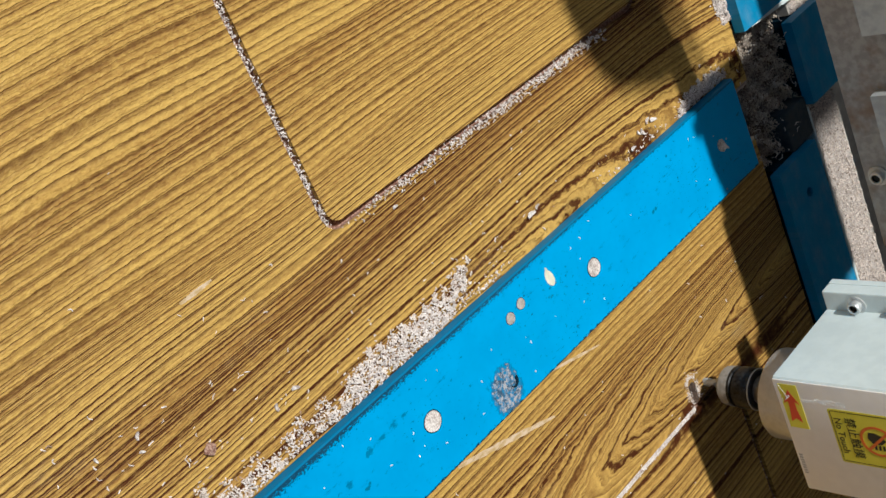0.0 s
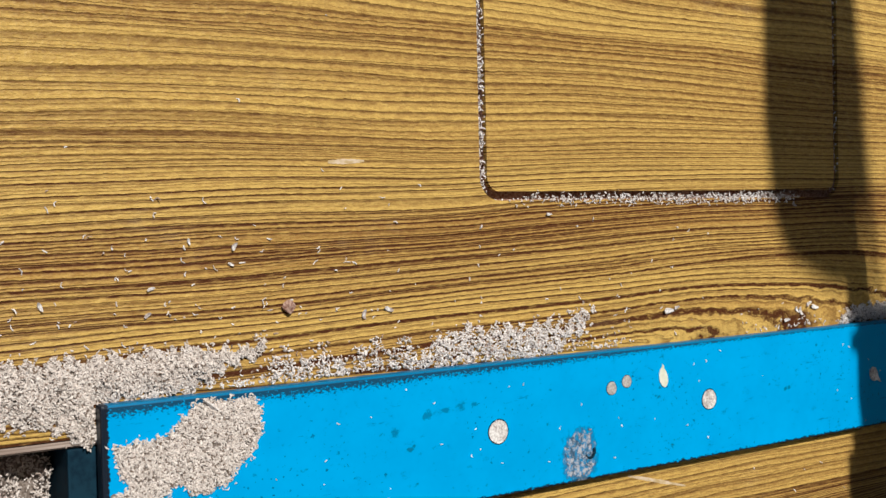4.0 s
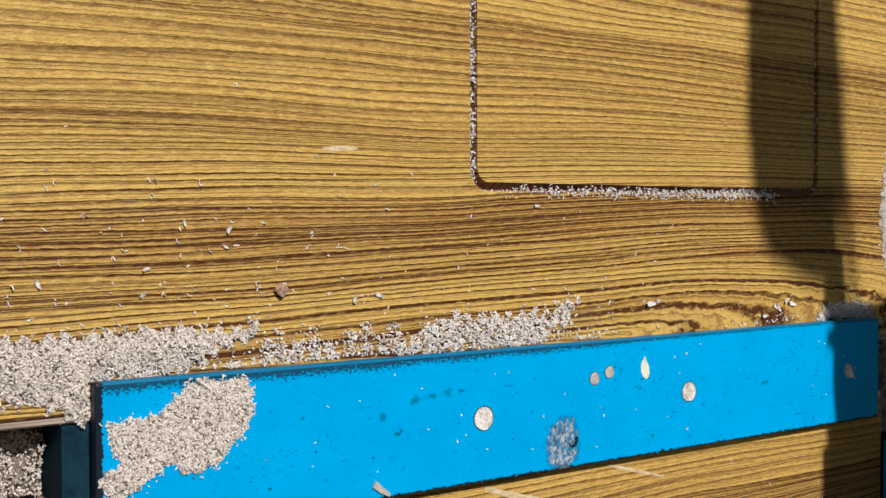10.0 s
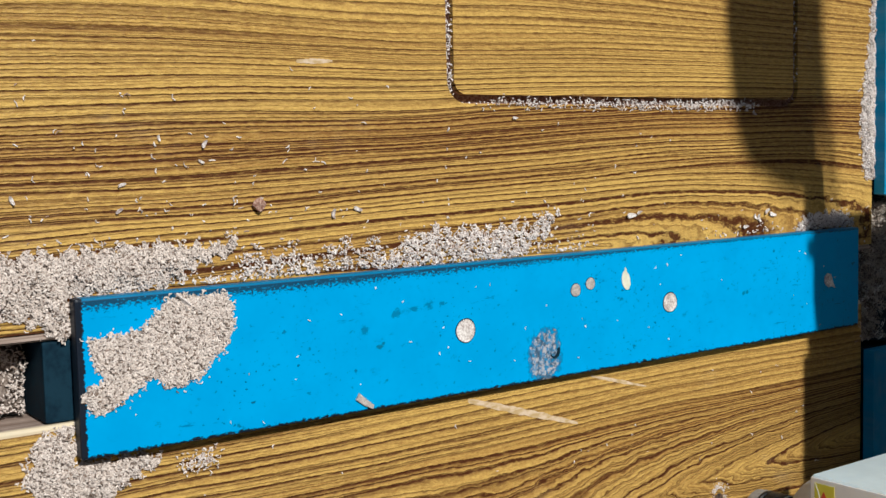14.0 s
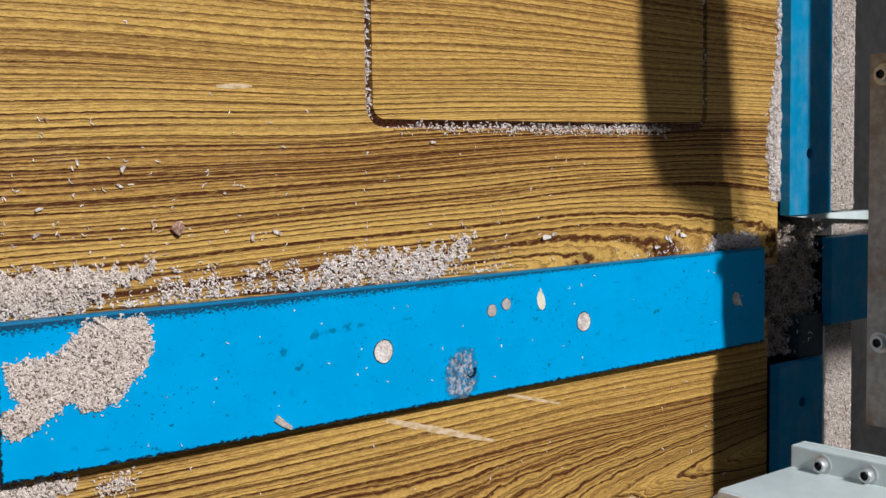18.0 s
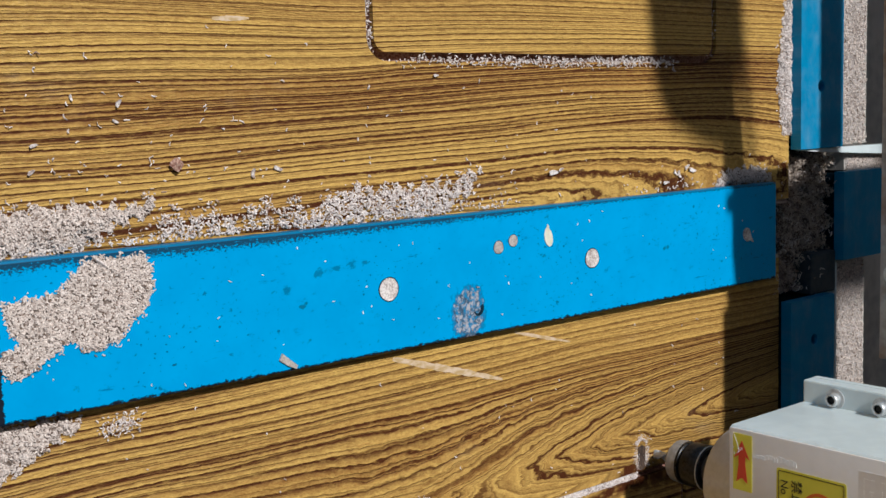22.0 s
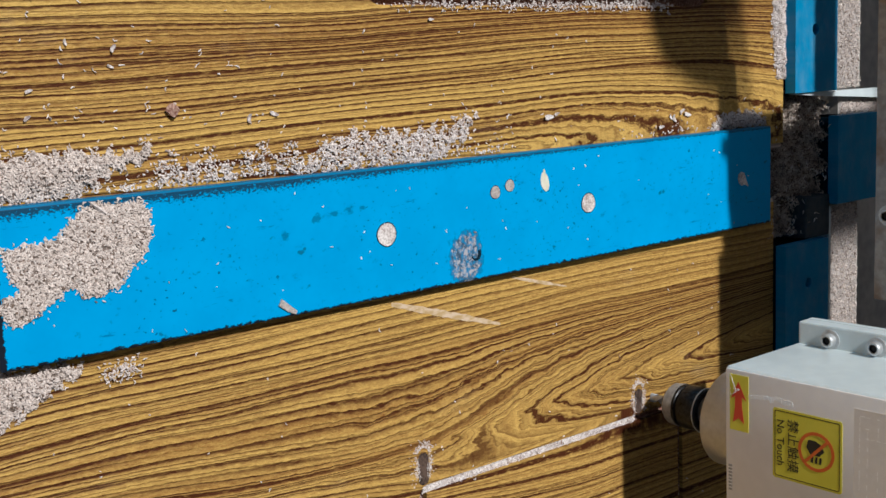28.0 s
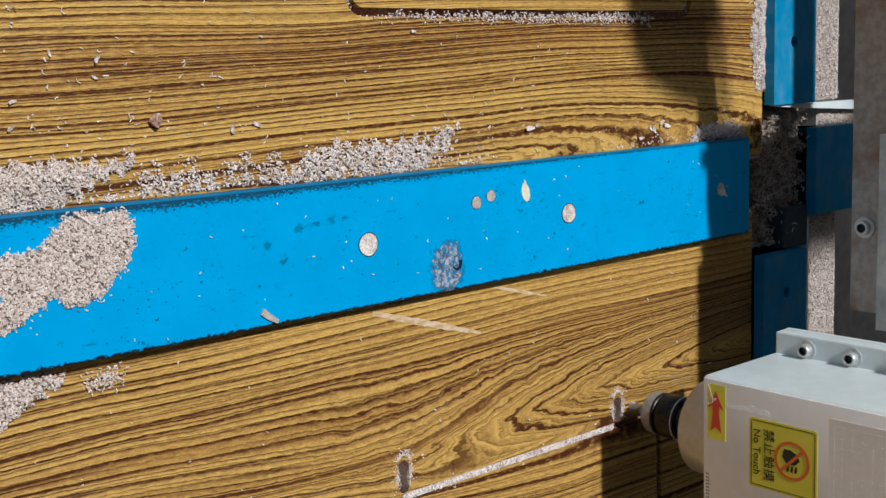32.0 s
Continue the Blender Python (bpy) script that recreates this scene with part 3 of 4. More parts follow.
GROOVE_1 = (-0.440, -0.0846, 0.2035, 0.4975, 0.0048, 0.0125)
GROOVE_2 = (0.1843, 0.5400, 0.2265, 0.4620, 0.0050, 0.0060)
board_1 = laminate_board("wooden_board", -0.62, EDGE_1 - 0.004, -0.70, END_Y, GROOVE_1, WOOD_1,
                         "yellow-brown wood-grain laminate board with a routed rectangular groove")
board_2 = laminate_board("wooden_board", EDGE_2 + 0.0025, 0.70, -0.70, END_Y - 0.012, GROOVE_2, WOOD_2,
                         "yellow-brown wood-grain laminate board with cathedral figure, being routed")
part("edge_band", slab(EDGE_1 - 0.0041, EDGE_1, -0.70, END_Y, -THICK, -0.0004, 0.0030, 4), EDGE_BROWN, board_1, "dark wood-print edge band with a rounded lip", True)
part("edge_band", slab(EDGE_2, EDGE_2 + 0.0026, -0.70, END_Y - 0.012, -THICK, -0.0040, 0.0008, 2), EDGE_BROWN, board_2, "brown edge band")
part("edge_lip", slab(EDGE_2 - 0.0002, EDGE_2 + 0.0030, -0.70, END_Y - 0.012, -0.0038, -0.0002, 0.0010, 3), EDGE_CREAM, board_2, "cream edge lip", True)


# ---------------------------------------------------------------- blue bars
def screw_plug(parent, x, y, z, r, filling, name="filled_screw_hole"):
    rng = random.Random(int(x * 1e5 + y * 1e4))
    pts, phase = [], rng.random() * 6
    for k in range(26):
        a = 2 * math.pi * k / 26
        q = r * (1 + 0.02 * math.sin(3 * a + phase) + rng.uniform(-0.012, 0.012))
        pts.append((x + q * math.cos(a), y + q * math.sin(a)))
    # a larger dark disc beneath draws the shadow round the filling
    part("hole_shadow_ring", extruded([(x + (u - x) * 1.10, y + (v - y) * 1.10) for u, v in pts], 0.0004, lambda u, v, w: (u, v, z - 0.0003 + w)), DARK_STEEL, parent, "dark ring put in as the shadow round a hole")
    part(name, extruded(pts, 0.0006, lambda u, v, w: (u, v, z - 0.0003 + w)), filling, parent, "hole packed with sawdust")


bar = thing("guide_bar", (BAR_W / 2, BAR_L / 2, 0.0), "long blue painted steel guide bar with worn edges, between two boards", "bar", "blue bars")
bm = slab(0.0, BAR_W, -0.001, BAR_L, 0.0004, BAR_H, 0.0014, 2)
part("flange", bm, BLUE_BAR, bar, "blue flat with chipped paint")
part("stem", slab(EDGE_1 + 0.0005, EDGE_2 - 0.0008, -0.0125, BAR_L + 0.004, -THICK + 0.001, -0.0015, 0.0008), DARK_STEEL, bar, "dark upright web in the gap")
for x, y, r in ((0.0359, 0.2060, 0.0061), (0.0355, 0.3627, 0.0058), (0.0212, 0.2852, 0.0036), (0.0184, 0.2967, 0.0034)):
    screw_plug(bar, x, y, BAR_H, r, PLUG if r > 0.005 else DUST_FILL)


part("paint_drip", extruded([(0.0110, 0.3246), (0.0128, 0.3240), (0.0142, 0.3226), (0.0172, 0.3216), (0.0205, 0.3220), (0.0232, 0.3236), (0.0247, 0.3256), (0.0240, 0.3276), (0.0215, 0.3288), (0.0182, 0.3284), (0.0155, 0.3274), (0.0138, 0.3258), (0.0120, 0.3255)], 0.0007, lambda u, v, w: (u, v, BAR_H - 0.0002 + w)), GLUE, bar, "cream dried drip")
part("paint_drip", extruded([(0.0300, 0.5195), (0.0318, 0.5165), (0.0352, 0.5158), (0.0380, 0.5172), (0.0398, 0.5200), (0.0392, 0.5235), (0.0410, 0.5275), (0.0388, 0.5262), (0.0362, 0.5246), (0.0336, 0.5238), (0.0308, 0.5222)], 0.0012, lambda u, v, w: (u, v, BAR_H - 0.0002 + w)), PLUG, bar, "clump of packed dust")
part("wood_sliver", extruded([(0.0600, 0.1385), (0.0632, 0.1365), (0.0668, 0.1415), (0.0690, 0.1462), (0.0672, 0.1470), (0.0640, 0.1430)], 0.0012, lambda u, v, w: (u, v, BAR_H - 0.0002 + w)), DUST_FILL, bar, "sliver stuck on the paint")


def fence(x0, x1, y0, y1, holes, label):
    f = thing("stop_bar", ((x0 + x1) / 2, (y0 + y1) / 2, 0.0), label, "bar", "blue bars")
    cut = [[(hx + 0.0042 * math.cos(a), hy + 0.0042 * math.sin(a)) for a in (2 * math.pi * k / 18 for k in range(18))] for hx, hy in holes]
    part("flange", holed([(x0, y0), (x1, y0), (x1, y1), (x0, y1)], cut, 0.0006, 0.0090), BLUE, f)
    part("stem", slab(x0 + 0.002, x1 - 0.002, y0 + 0.012, y1 - 0.002, -THICK, 0.0005, 0.0), DARK_STEEL, f, "dark foot under the bar")
    for hx, hy in holes:
        part("screw_head", lathe([(0.0, 0.0035), (0.0028, 0.0035), (0.0034, 0.0028), (0.0034, 0.0), (0.0, 0.0)], (hx, hy, 0.0006), segs=18), BLACK_STEEL, f, "dark recessed screw")
    return f


fence(-0.62, -0.0218, 0.5850, 0.6405, [(-0.0679, 0.611), (-0.20, 0.611), (-0.36, 0.611)], "blue painted steel stop bar at a board end, dusty")
fence(0.0905, 0.62, 0.5735, 0.6310, [(0.122, 0.604), (0.26, 0.604), (0.42, 0.604)], "blue painted steel stop bar beyond the figured board")
fence(-0.0022, 0.0660, 0.6430, 0.7010, [], "short blue steel stop block set back between the bars")

strap = thing("flat_strap", (-0.016, 0.66, 0.0), "light grey flat steel strap beside a blue stop bar", "strap")
part("strap_body", extruded([(-0.0213, 0.5880), (-0.0195, 0.6050), (-0.0165, 0.6550), (-0.0125, 0.7250), (-0.0213, 0.7250)], 0.0068, lambda u, v, w: (u, v, 0.0002 + w)), SPINDLE_GREY, strap)
part("ledge", slab(-0.0122, -0.0026, 0.6580, 0.7300, -THICK, -0.0006, 0.0), BED_GREY, strap, "narrow ledge beside the strap")
part("strap_foot", slab(-0.0205, -0.0124, 0.6560, 0.7200, -THICK, 0.0001, 0.0), BED_GREY, strap)

block = thing("steel_block", (0.0750, 0.6260, -THICK), "dark navy steel block lying among brown chips", "block")
part("block_body", slab(0.0580, 0.0898, 0.6090, 0.6420, -THICK, 0.0030, 0.0015), NAVY_DUSTY, block)

for x0, x1, label in ((-0.62, -0.0225, "grey steel rail behind the stop bar, covered in sawdust"), (0.068, 0.62, "grey steel rail behind the stop bar, dusty and in shade")):
    rail = thing("end_rail", ((x0 + x1) / 2, 0.668, -THICK), label, "rail", "end rails")
    part("rail_body", slab(x0, x1, 0.6435, 0.6920, -THICK, -0.0020, 0.001), BED_GREY, rail)
    part("rail_lip", slab(x0, x1, 0.6415, 0.6440, -THICK, 0.0030, 0.0006), SPINDLE_GREY, rail, "pale upright lip")


# ---------------------------------------------------------------- socket bolts
def socket_bolt(parent, x, y, z, r=0.0052, head=0.0055, washer=True, name="socket_bolt"):
    """A socket-head bolt whose head looks along -y; y is the face it sits on."""
    h = 0.0
    if washer:
        part("washer", lathe([(0.0, 0.0), (r * 1.45, 0.0), (r * 1.45, 0.0012), (0.0, 0.0012)], (x, y, z), "-y", 28), BRIGHT_STEEL, parent)
        h = 0.0012
    b = part(name, lathe([(r * 0.98, h), (r, h + head * 0.85), (r * 0.9, h + head), (r * 0.64, h + head), (r * 0.60, h + head * 0.45)], (x, y, z), "-y", 24), BRIGHT_STEEL, parent, "bright socket-head bolt", True)
    part("hex_socket", lathe([(r * 0.62, h + head * 0.80), (r * 0.56, h + head * 0.50), (0.0, h + head * 0.45)], (x, y, z), "-y", 6), SOCKET_BLACK, b, "black hexagon socket")
    return b


# ---------------------------------------------------------------- router spindle
def spindle(cx, cy, front, back, z0, z1):
    """A square air-cooled router spindle that hangs over cx, cy."""
    s = thing("router_spindle", (cx, cy, z0), "light grey square router spindle with warning stickers and a collet", "spindle", "router spindles")
    hx = 0.0455
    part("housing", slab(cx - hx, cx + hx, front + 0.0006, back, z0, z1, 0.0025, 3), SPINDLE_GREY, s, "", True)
    part("front_cover", slab(cx - hx + 0.0012, cx + hx - 0.0012, front, front + 0.004, z0 + 0.0004, z1 - 0.002, 0.0012, 2), SPINDLE_FRONT, s, "grey front face, coloured warm and light for bounced light", True)
    part("mounting_flange", slab(cx - 0.0595, cx + 0.0595, back - 0.0105, back - 0.0005, z0 + 0.001, z1 + 0.03, 0.0012), SPINDLE_GREY, s, "grey flange with bolts along both sides")
    part("flange_rim", slab(cx - 0.0595, cx - 0.0550, back - 0.0005, back + 0.0050, z0 + 0.001, z1 + 0.03, 0.0008), SPINDLE_GREY, s)
    for side in (-1, 1):
        for k in range(int((z1 - z0) / 0.036)):
            socket_bolt(s, cx + side * 0.0510, back - 0.0105, z0 + 0.0238 + 0.0310 * k, 0.0043, 0.0046)
    part("nose_ring", lathe([(0.0, z0 - 0.0240), (0.0125, z0 - 0.0240), (0.0130, z0 - 0.0262), (0.0288, z0 - 0.0262), (0.0298, z0 - 0.0259), (0.0305, z0 - 0.0249), (0.0305, z0 - 0.0026), (0.0280, z0 - 0.0024), (0.0280, z0 - 0.0003), (0.0120, z0 - 0.0003)], (cx, cy, 0), "z", 64), ALLOY, s, "turned aluminium bearing ring", True)
    part("spindle_neck", lathe([(0.0, z0 - 0.023), (0.0098, z0 - 0.023), (0.0098, z0 - 0.0450), (0.0, z0 - 0.0450)], (cx, cy, 0), "z", 32), SHAFT_STEEL, s, "dull brown-grey steel shaft", True)
    nz = z0 - 0.0430
    nut = part("collet_nut", lathe([(0.0040, nz - 0.0275), (0.0115, nz - 0.0275), (0.0134, nz - 0.0255), (0.0140, nz - 0.0170), (0.0125, nz - 0.0160), (0.0125, nz - 0.0145), (0.0145, nz - 0.0140), (0.0145, nz - 0.0015), (0.0135, nz), (0.0060, nz)], (cx, cy, 0), "z", 36), BLACK_STEEL, s, "black collet nut", True)
    part("nut_dust_ring", lathe([(0.0100, nz - 0.0277), (0.0117, nz - 0.0277), (0.0136, nz - 0.0256), (0.0142, nz - 0.0200), (0.0142, nz - 0.0185)], (cx, cy, 0), "z", 36), NUT_GREY, nut, "dusty grey lower rim of the nut", True)
    part("nut_edge", lathe([(0.0143, nz - 0.0008), (0.0147, nz - 0.0010), (0.0148, nz - 0.0014), (0.0146, nz - 0.0016)], (cx, cy, 0), "z", 40), BRIGHT_STEEL, nut, "bare worn steel edge of the nut", True)
    part("collet", lathe([(0.0, nz - 0.0310), (0.0036, nz - 0.0310), (0.0048, nz - 0.0290), (0.0050, nz - 0.0270), (0.0, nz - 0.0270)], (cx, cy, 0), "z", 24), BLACK_STEEL, s, "dark steel collet", True)
    # fluted bit
    bit = bmesh.new()
    steps, r = 30, 0.0030
    rings = []
    for k in range(steps + 1):
        z = z0 - 0.0695 - (0.0220) * k / steps
        fl = max(0.0, (k - 8) / (steps - 8))
        rings.append([bit.verts.new((cx + q * math.cos(a), cy + q * math.sin(a), z)) for a, q in (((2 * math.pi * j / 16) + fl * 4.2, r * (1.0 - (0.45 if fl > 0 and j % 8 in (1, 2, 3) else 0.0))) for j in range(16))])
    for a, b in zip(rings, rings[1:]):
        for j in range(16):
            bit.faces.new((a[j], a[(j + 1) % 16], b[(j + 1) % 16], b[j]))
    bit.faces.new(rings[-1])
    bmesh.ops.recalc_face_normals(bit, faces=bit.faces)
    part("cutter", bit, BRIGHT_STEEL, s, "fluted steel router bit")
    return s


FRONT, BACK, BOX_Z = 0.3905, 0.4760, 0.0890
spin = spindle(0.1760, 0.4296, FRONT, BACK, BOX_Z, 0.3100)


def on_front(pts, material, name, parent, depth=0.0002, lift=0.0):
    return part(name, extruded(pts, depth, lambda u, v, w: (u, FRONT - lift - w, v)), material, parent)


sticker = on_front(rounded(0.1490, 0.1905, 0.1222, 0.1662, 0.0018), STICKER_YELLOW, "warning_sticker", spin)
sticker["label"] = "yellow no-touch sticker with a red prohibition ring"
def frame_line(x0, x1, z0, z1, wide, material, parent, lift):
    bm = holed(rounded(x0, x1, z0, z1, 0.0012), [rounded(x0 + wide, x1 - wide, z0 + wide, z1 - wide, 0.0008)], 0.0, 0.0001)
    bm.transform(Matrix(((1, 0, 0, 0), (0, 0, -1, FRONT - lift), (0, 1, 0, 0), (0, 0, 0, 1))))
    return part("printed_border", bm, material, parent)
frame_line(0.1503, 0.1892, 0.1235, 0.1649, 0.0004, INK, sticker, 0.0002)
CX, CZ = 0.1696, 0.1503
def circle(r, n=40):
    return [(CX + r * math.cos(2 * math.pi * k / n), CZ + r * math.sin(2 * math.pi * k / n)) for k in range(n)]
bm = holed(circle(0.0114), [circle(0.0095)], 0.0, 0.0001)
bm.transform(Matrix(((1, 0, 0, 0), (0, 0, -1, FRONT - 0.0003), (0, 1, 0, 0), (0, 0, 0, 1))))
part("prohibition_ring", bm, STICKER_ORANGE, sticker)
c45 = math.cos(radians(45))
on_front([(CX + (a * c45 - b * c45), CZ + (-a * c45 - b * c45)) for a, b in ((-0.0100, -0.0009), (0.0100, -0.0009), (0.0100, 0.0009), (-0.0100, 0.0009))], STICKER_ORANGE, "prohibition_bar", sticker, 0.0001, 0.0004)
# the barred sign: a plain dark shape
on_front([(CX - 0.0062, CZ - 0.0050), (CX - 0.0015, CZ - 0.0062), (CX + 0.0022, CZ - 0.0035), (CX + 0.0022, CZ + 0.0020), (CX - 0.0010, CZ + 0.0052), (CX - 0.0045, CZ + 0.0030), (CX - 0.0062, CZ - 0.0005)], INK, "pictogram", sticker, 0.0001, 0.00025)
for k in range(3):
    on_front([(CX + 0.0028, CZ - 0.0030 + 0.0026 * k), (CX + 0.0066, CZ - 0.0034 + 0.0026 * k), (CX + 0.0066, CZ - 0.0020 + 0.0026 * k), (CX + 0.0028, CZ - 0.0016 + 0.0026 * k)], INK, "pictogram_line", sticker, 0.0001, 0.00025)
writing("No Touch", 0.0066, INK, sticker, (0.1692, FRONT - 0.0003, 0.1272))
writing("禁止触摸", 0.0078, INK, sticker, (0.1697, FRONT - 0.0003, 0.1350))

arrow_tag = on_front([(0.1346, 0.0925), (0.1685, 0.0925), (0.1685, 0.1056), (0.1346, 0.1056)], STICKER_YELLOW, "arrow_sticker", spin)
arrow_tag["label"] = "yellow sticker with a red direction arrow"
A0, AZ = 0.1385, 0.0988
on_front([(A0 + 0.82 * a, AZ + b) for a, b in ((0.0, 0.0), (0.0134, 0.0054), (0.0112, 0.0024), (0.0180, 0.0024), (0.0306, 0.0039), (0.0272, 0.0), (0.0306, -0.0039), (0.0180, -0.0024), (0.0112, -0.0024), (0.0134, -0.0054))], STICKER_RED, "arrow", arrow_tag, 0.0001, 0.0003)
film_edge = on_front([(0.1347, 0.0929), (0.1347, 0.0933), (0.1400, 0.0957), (0.1446, 0.0972), (0.1446, 0.0968), (0.1402, 0.0952)], WHITE_PRINT, "lifted_film_edge", arrow_tag, 0.0001, 0.0004)
film_edge["label"] = "pale lifted edge of the sticker's film"
rng = random.Random(12)
for k in range(14):
    a, b, w = rng.uniform(0.1425, 0.1470), rng.uniform(0.0927, 0.0985), rng.uniform(0.0004, 0.0010)
    on_front([(a, b), (a + w, b + 0.0003), (a + 0.8 * w, b + w), (a - 0.0002, b + 0.7 * w)], WHITE_PRINT, "scuff", arrow_tag, 0.0001, 0.0005)
rating = on_front([(0.1395, 0.1730), (0.2090, 0.1730), (0.2090, 0.2450), (0.1395, 0.2450)], RATING_GREY, "rating_plate", spin)
rating["label"] = "grey rating plate with worn white print"
rng = random.Random(31)


def worn_rule(x0, z0, x1, z1, keep):
    """A printed line worn into dashes."""
    n = max(2, int((abs(x1 - x0) + abs(z1 - z0)) / 0.0030))
    for k in range(n):
        if rng.random() < keep:
            a, b = k / n, (k + rng.uniform(0.6, 0.97)) / n
            w, j = rng.uniform(0.00028, 0.00055), rng.uniform(-0.0002, 0.0002)
            if z0 == z1:
                pts = [(x0 + (x1 - x0) * a, z0 + j), (x0 + (x1 - x0) * b, z0 - j), (x0 + (x1 - x0) * b, z0 + w), (x0 + (x1 - x0) * a, z0 + w)]
                on_front(pts, WHITE_PRINT, "printed_dash", rating, 0.00004, 0.00019)
            else:
                pts = [(x0 + j, z0 + (z1 - z0) * a), (x0 + w, z0 + (z1 - z0) * a), (x0 + w, z0 + (z1 - z0) * b), (x0 - j, z0 + (z1 - z0) * b)]
                on_front(pts, WHITE_PRINT, "printed_dash", rating, 0.00004, 0.00022)


worn_rule(0.1436, 0.1762, 0.2040, 0.1762, 0.9)
worn_rule(0.1436, 0.2060, 0.2040, 0.2060, 0.75)
for k in range(4):
    worn_rule(0.1450, 0.1808 + 0.0060 * k, 0.2020, 0.1808 + 0.0060 * k, (0.55, 0.35, 0.35, 0.45)[k])
for x, keep in ((0.1432, 0.9), (0.1495, 0.4), (0.1550, 0.55), (0.1700, 0.3), (0.1850, 0.3), (0.2044, 0.8)):
    worn_rule(x, 0.1765, x, 0.2060, keep)
rng = random.Random(5)
z = 0.1062
for k in range(13):
    w = rng.uniform(0.0010, 0.0022)
    t = min(1.0, k / 8)
    x = 0.1446 - 0.0016 * t + rng.uniform(-0.0006, 0.0006)
    on_front([(x, z), (x + rng.uniform(0.0012, 0.0022) * (1 + t), z + 0.0003), (x + 0.0020 + 0.0014 * t, z + w), (x + 0.0006, z + w)], WHITE_PRINT, "worn_print", spin, 0.0001, 0.0001)
    z += w + 0.0006
for k in range(8):
    x = 0.1905 + 0.0021 * k
    on_front([(x, 0.0915), (x + 0.0013, 0.0915), (x + 0.0013, 0.0940), (x, 0.0940)], BED_GREY, "small_print", spin, 0.0001, 0.0001)

# the second spindle, over the other board, out of view and placed by its shadow
SIDE_Y = 0.0095
spin_2 = spindle(-0.3540, 0.4366, FRONT + SIDE_Y, BACK + SIDE_Y, 0.2690, 0.3700)
# added taper on top, shaped so the spindle's shadow narrows and fades
cap = bmesh.new()
rings = [[cap.verts.new(q) for q in ((-0.3540 - hx, y0, z), (-0.3540 + hx, y0, z), (-0.3540 + hx, y1, z), (-0.3540 - hx, y1, z))]
         for hx, y0, y1, z in ((0.0440, FRONT + SIDE_Y + 0.002, BACK + SIDE_Y - 0.011, 0.3702), (0.0420, FRONT + SIDE_Y + 0.010, BACK + SIDE_Y - 0.011, 0.4050), (0.0240, FRONT + SIDE_Y + 0.048, BACK + SIDE_Y - 0.011, 0.4650))]
cap.faces.new(rings[0]), cap.faces.new(rings[-1])
for a, b in zip(rings, rings[1:]):
    for k in range(4):
        cap.faces.new((a[k], a[(k + 1) % 4], b[(k + 1) % 4], b[k]))
bmesh.ops.recalc_face_normals(cap, faces=cap.faces)
part("shadow_taper_cap", cap, SPINDLE_GREY, spin_2, "tapered grey cap added to fade the end of the cast shadow")

# ---------------------------------------------------------------- gantry
gantry = thing("router_gantry", (-0.01, 0.60, 0.20), "grey steel gantry with slotted plates that carries the router spindles", "gantry")
PF = 0.5010


def wall_plate(name, x0, x1, z0, z1, y0, y1, slots, material, parent, label=""):
    """An upright plate that looks along -y, with slots along x."""
    bm = holed([(x0, z0), (x1, z0), (x1, z1), (x0, z1)], [rounded(*q, (q[3] - q[2]) / 2 - 0.0001, 6) for q in slots], y0, y1)
    bm.transform(Matrix(((1, 0, 0, 0), (0, 0, 1, 0), (0, 1, 0, 0), (0, 0, 0, 1))))
    bmesh.ops.recalc_face_normals(bm, faces=bm.faces)
    return part(name, bm, material, parent, label)


wall_plate("base_plate", -0.128, 0.104, 0.1209, 0.7000, PF, PF + 0.0120, [], RUSTY, gantry, "rust-stained base plate")
for x in (-0.1150, 0.0505):
    socket_bolt(gantry, x, PF, 0.1303, 0.0046, 0.0040, True)
wall_plate("slotted_plate", -0.190, -0.0460, 0.1490, 0.4200, PF - 0.0100, PF - 0.0001, [(-0.1500, -0.0480 - 0.006, 0.1885, 0.1970)], PLATE_GREY, gantry, "grey slotted adjusting plate")
wall_plate("slotted_plate", -0.0080, 0.1120, 0.1440, 0.4200, PF - 0.0100, PF - 0.0001, [(0.0010, 0.0930, 0.1855, 0.1940)], PLATE_GREY, gantry, "grey slotted adjusting plate")
for x, z in ((-0.1100, 0.1927), (0.0665, 0.1897)):
    socket_bolt(gantry, x, PF - 0.0100, z, 0.0062, 0.0090, True)
# carriage is unseen and sized from its shadow
part("carriage", slab(-0.104, 0.098, PF + 0.0121, 0.5750, 0.1400, 0.7000, 0.004), PLATE_GREY, gantry, "grey cast carriage")
# two unseen slabs, added only to keep the stop bars in shade
part("shade_block", slab(-0.098, -0.066, 0.5753, 0.6900, 0.1420, 0.2000, 0.003), PLATE_GREY, gantry, "unseen grey block added to shade the short stop block")
part("shade_foot", slab(-0.0655, 0.0850, 0.5753, 0.6320, 0.1420, 0.2000, 0.003), PLATE_GREY, gantry, "unseen grey slab added to shade the stop bar")
part("carriage_arm", slab(-0.100, 0.076, 0.5753, 0.6480, 0.6100, 0.7000, 0.003), PLATE_GREY, gantry, "arm from carriage to beam")
# unseen bar, added to throw a dark stripe along the stop bar's back half
part("shadow_rail", slab(-0.620, -0.0985, 0.5960, 0.6240, 0.1500, 0.1900, 0.003), BRIGHT_STEEL, gantry, "unseen level bar added to cast a shadow stripe")
part("beam", slab(-0.95, 1.15, 0.6485, 0.8200, 0.6000, 0.7800, 0.006), PLATE_GREY, gantry, "grey cross beam")
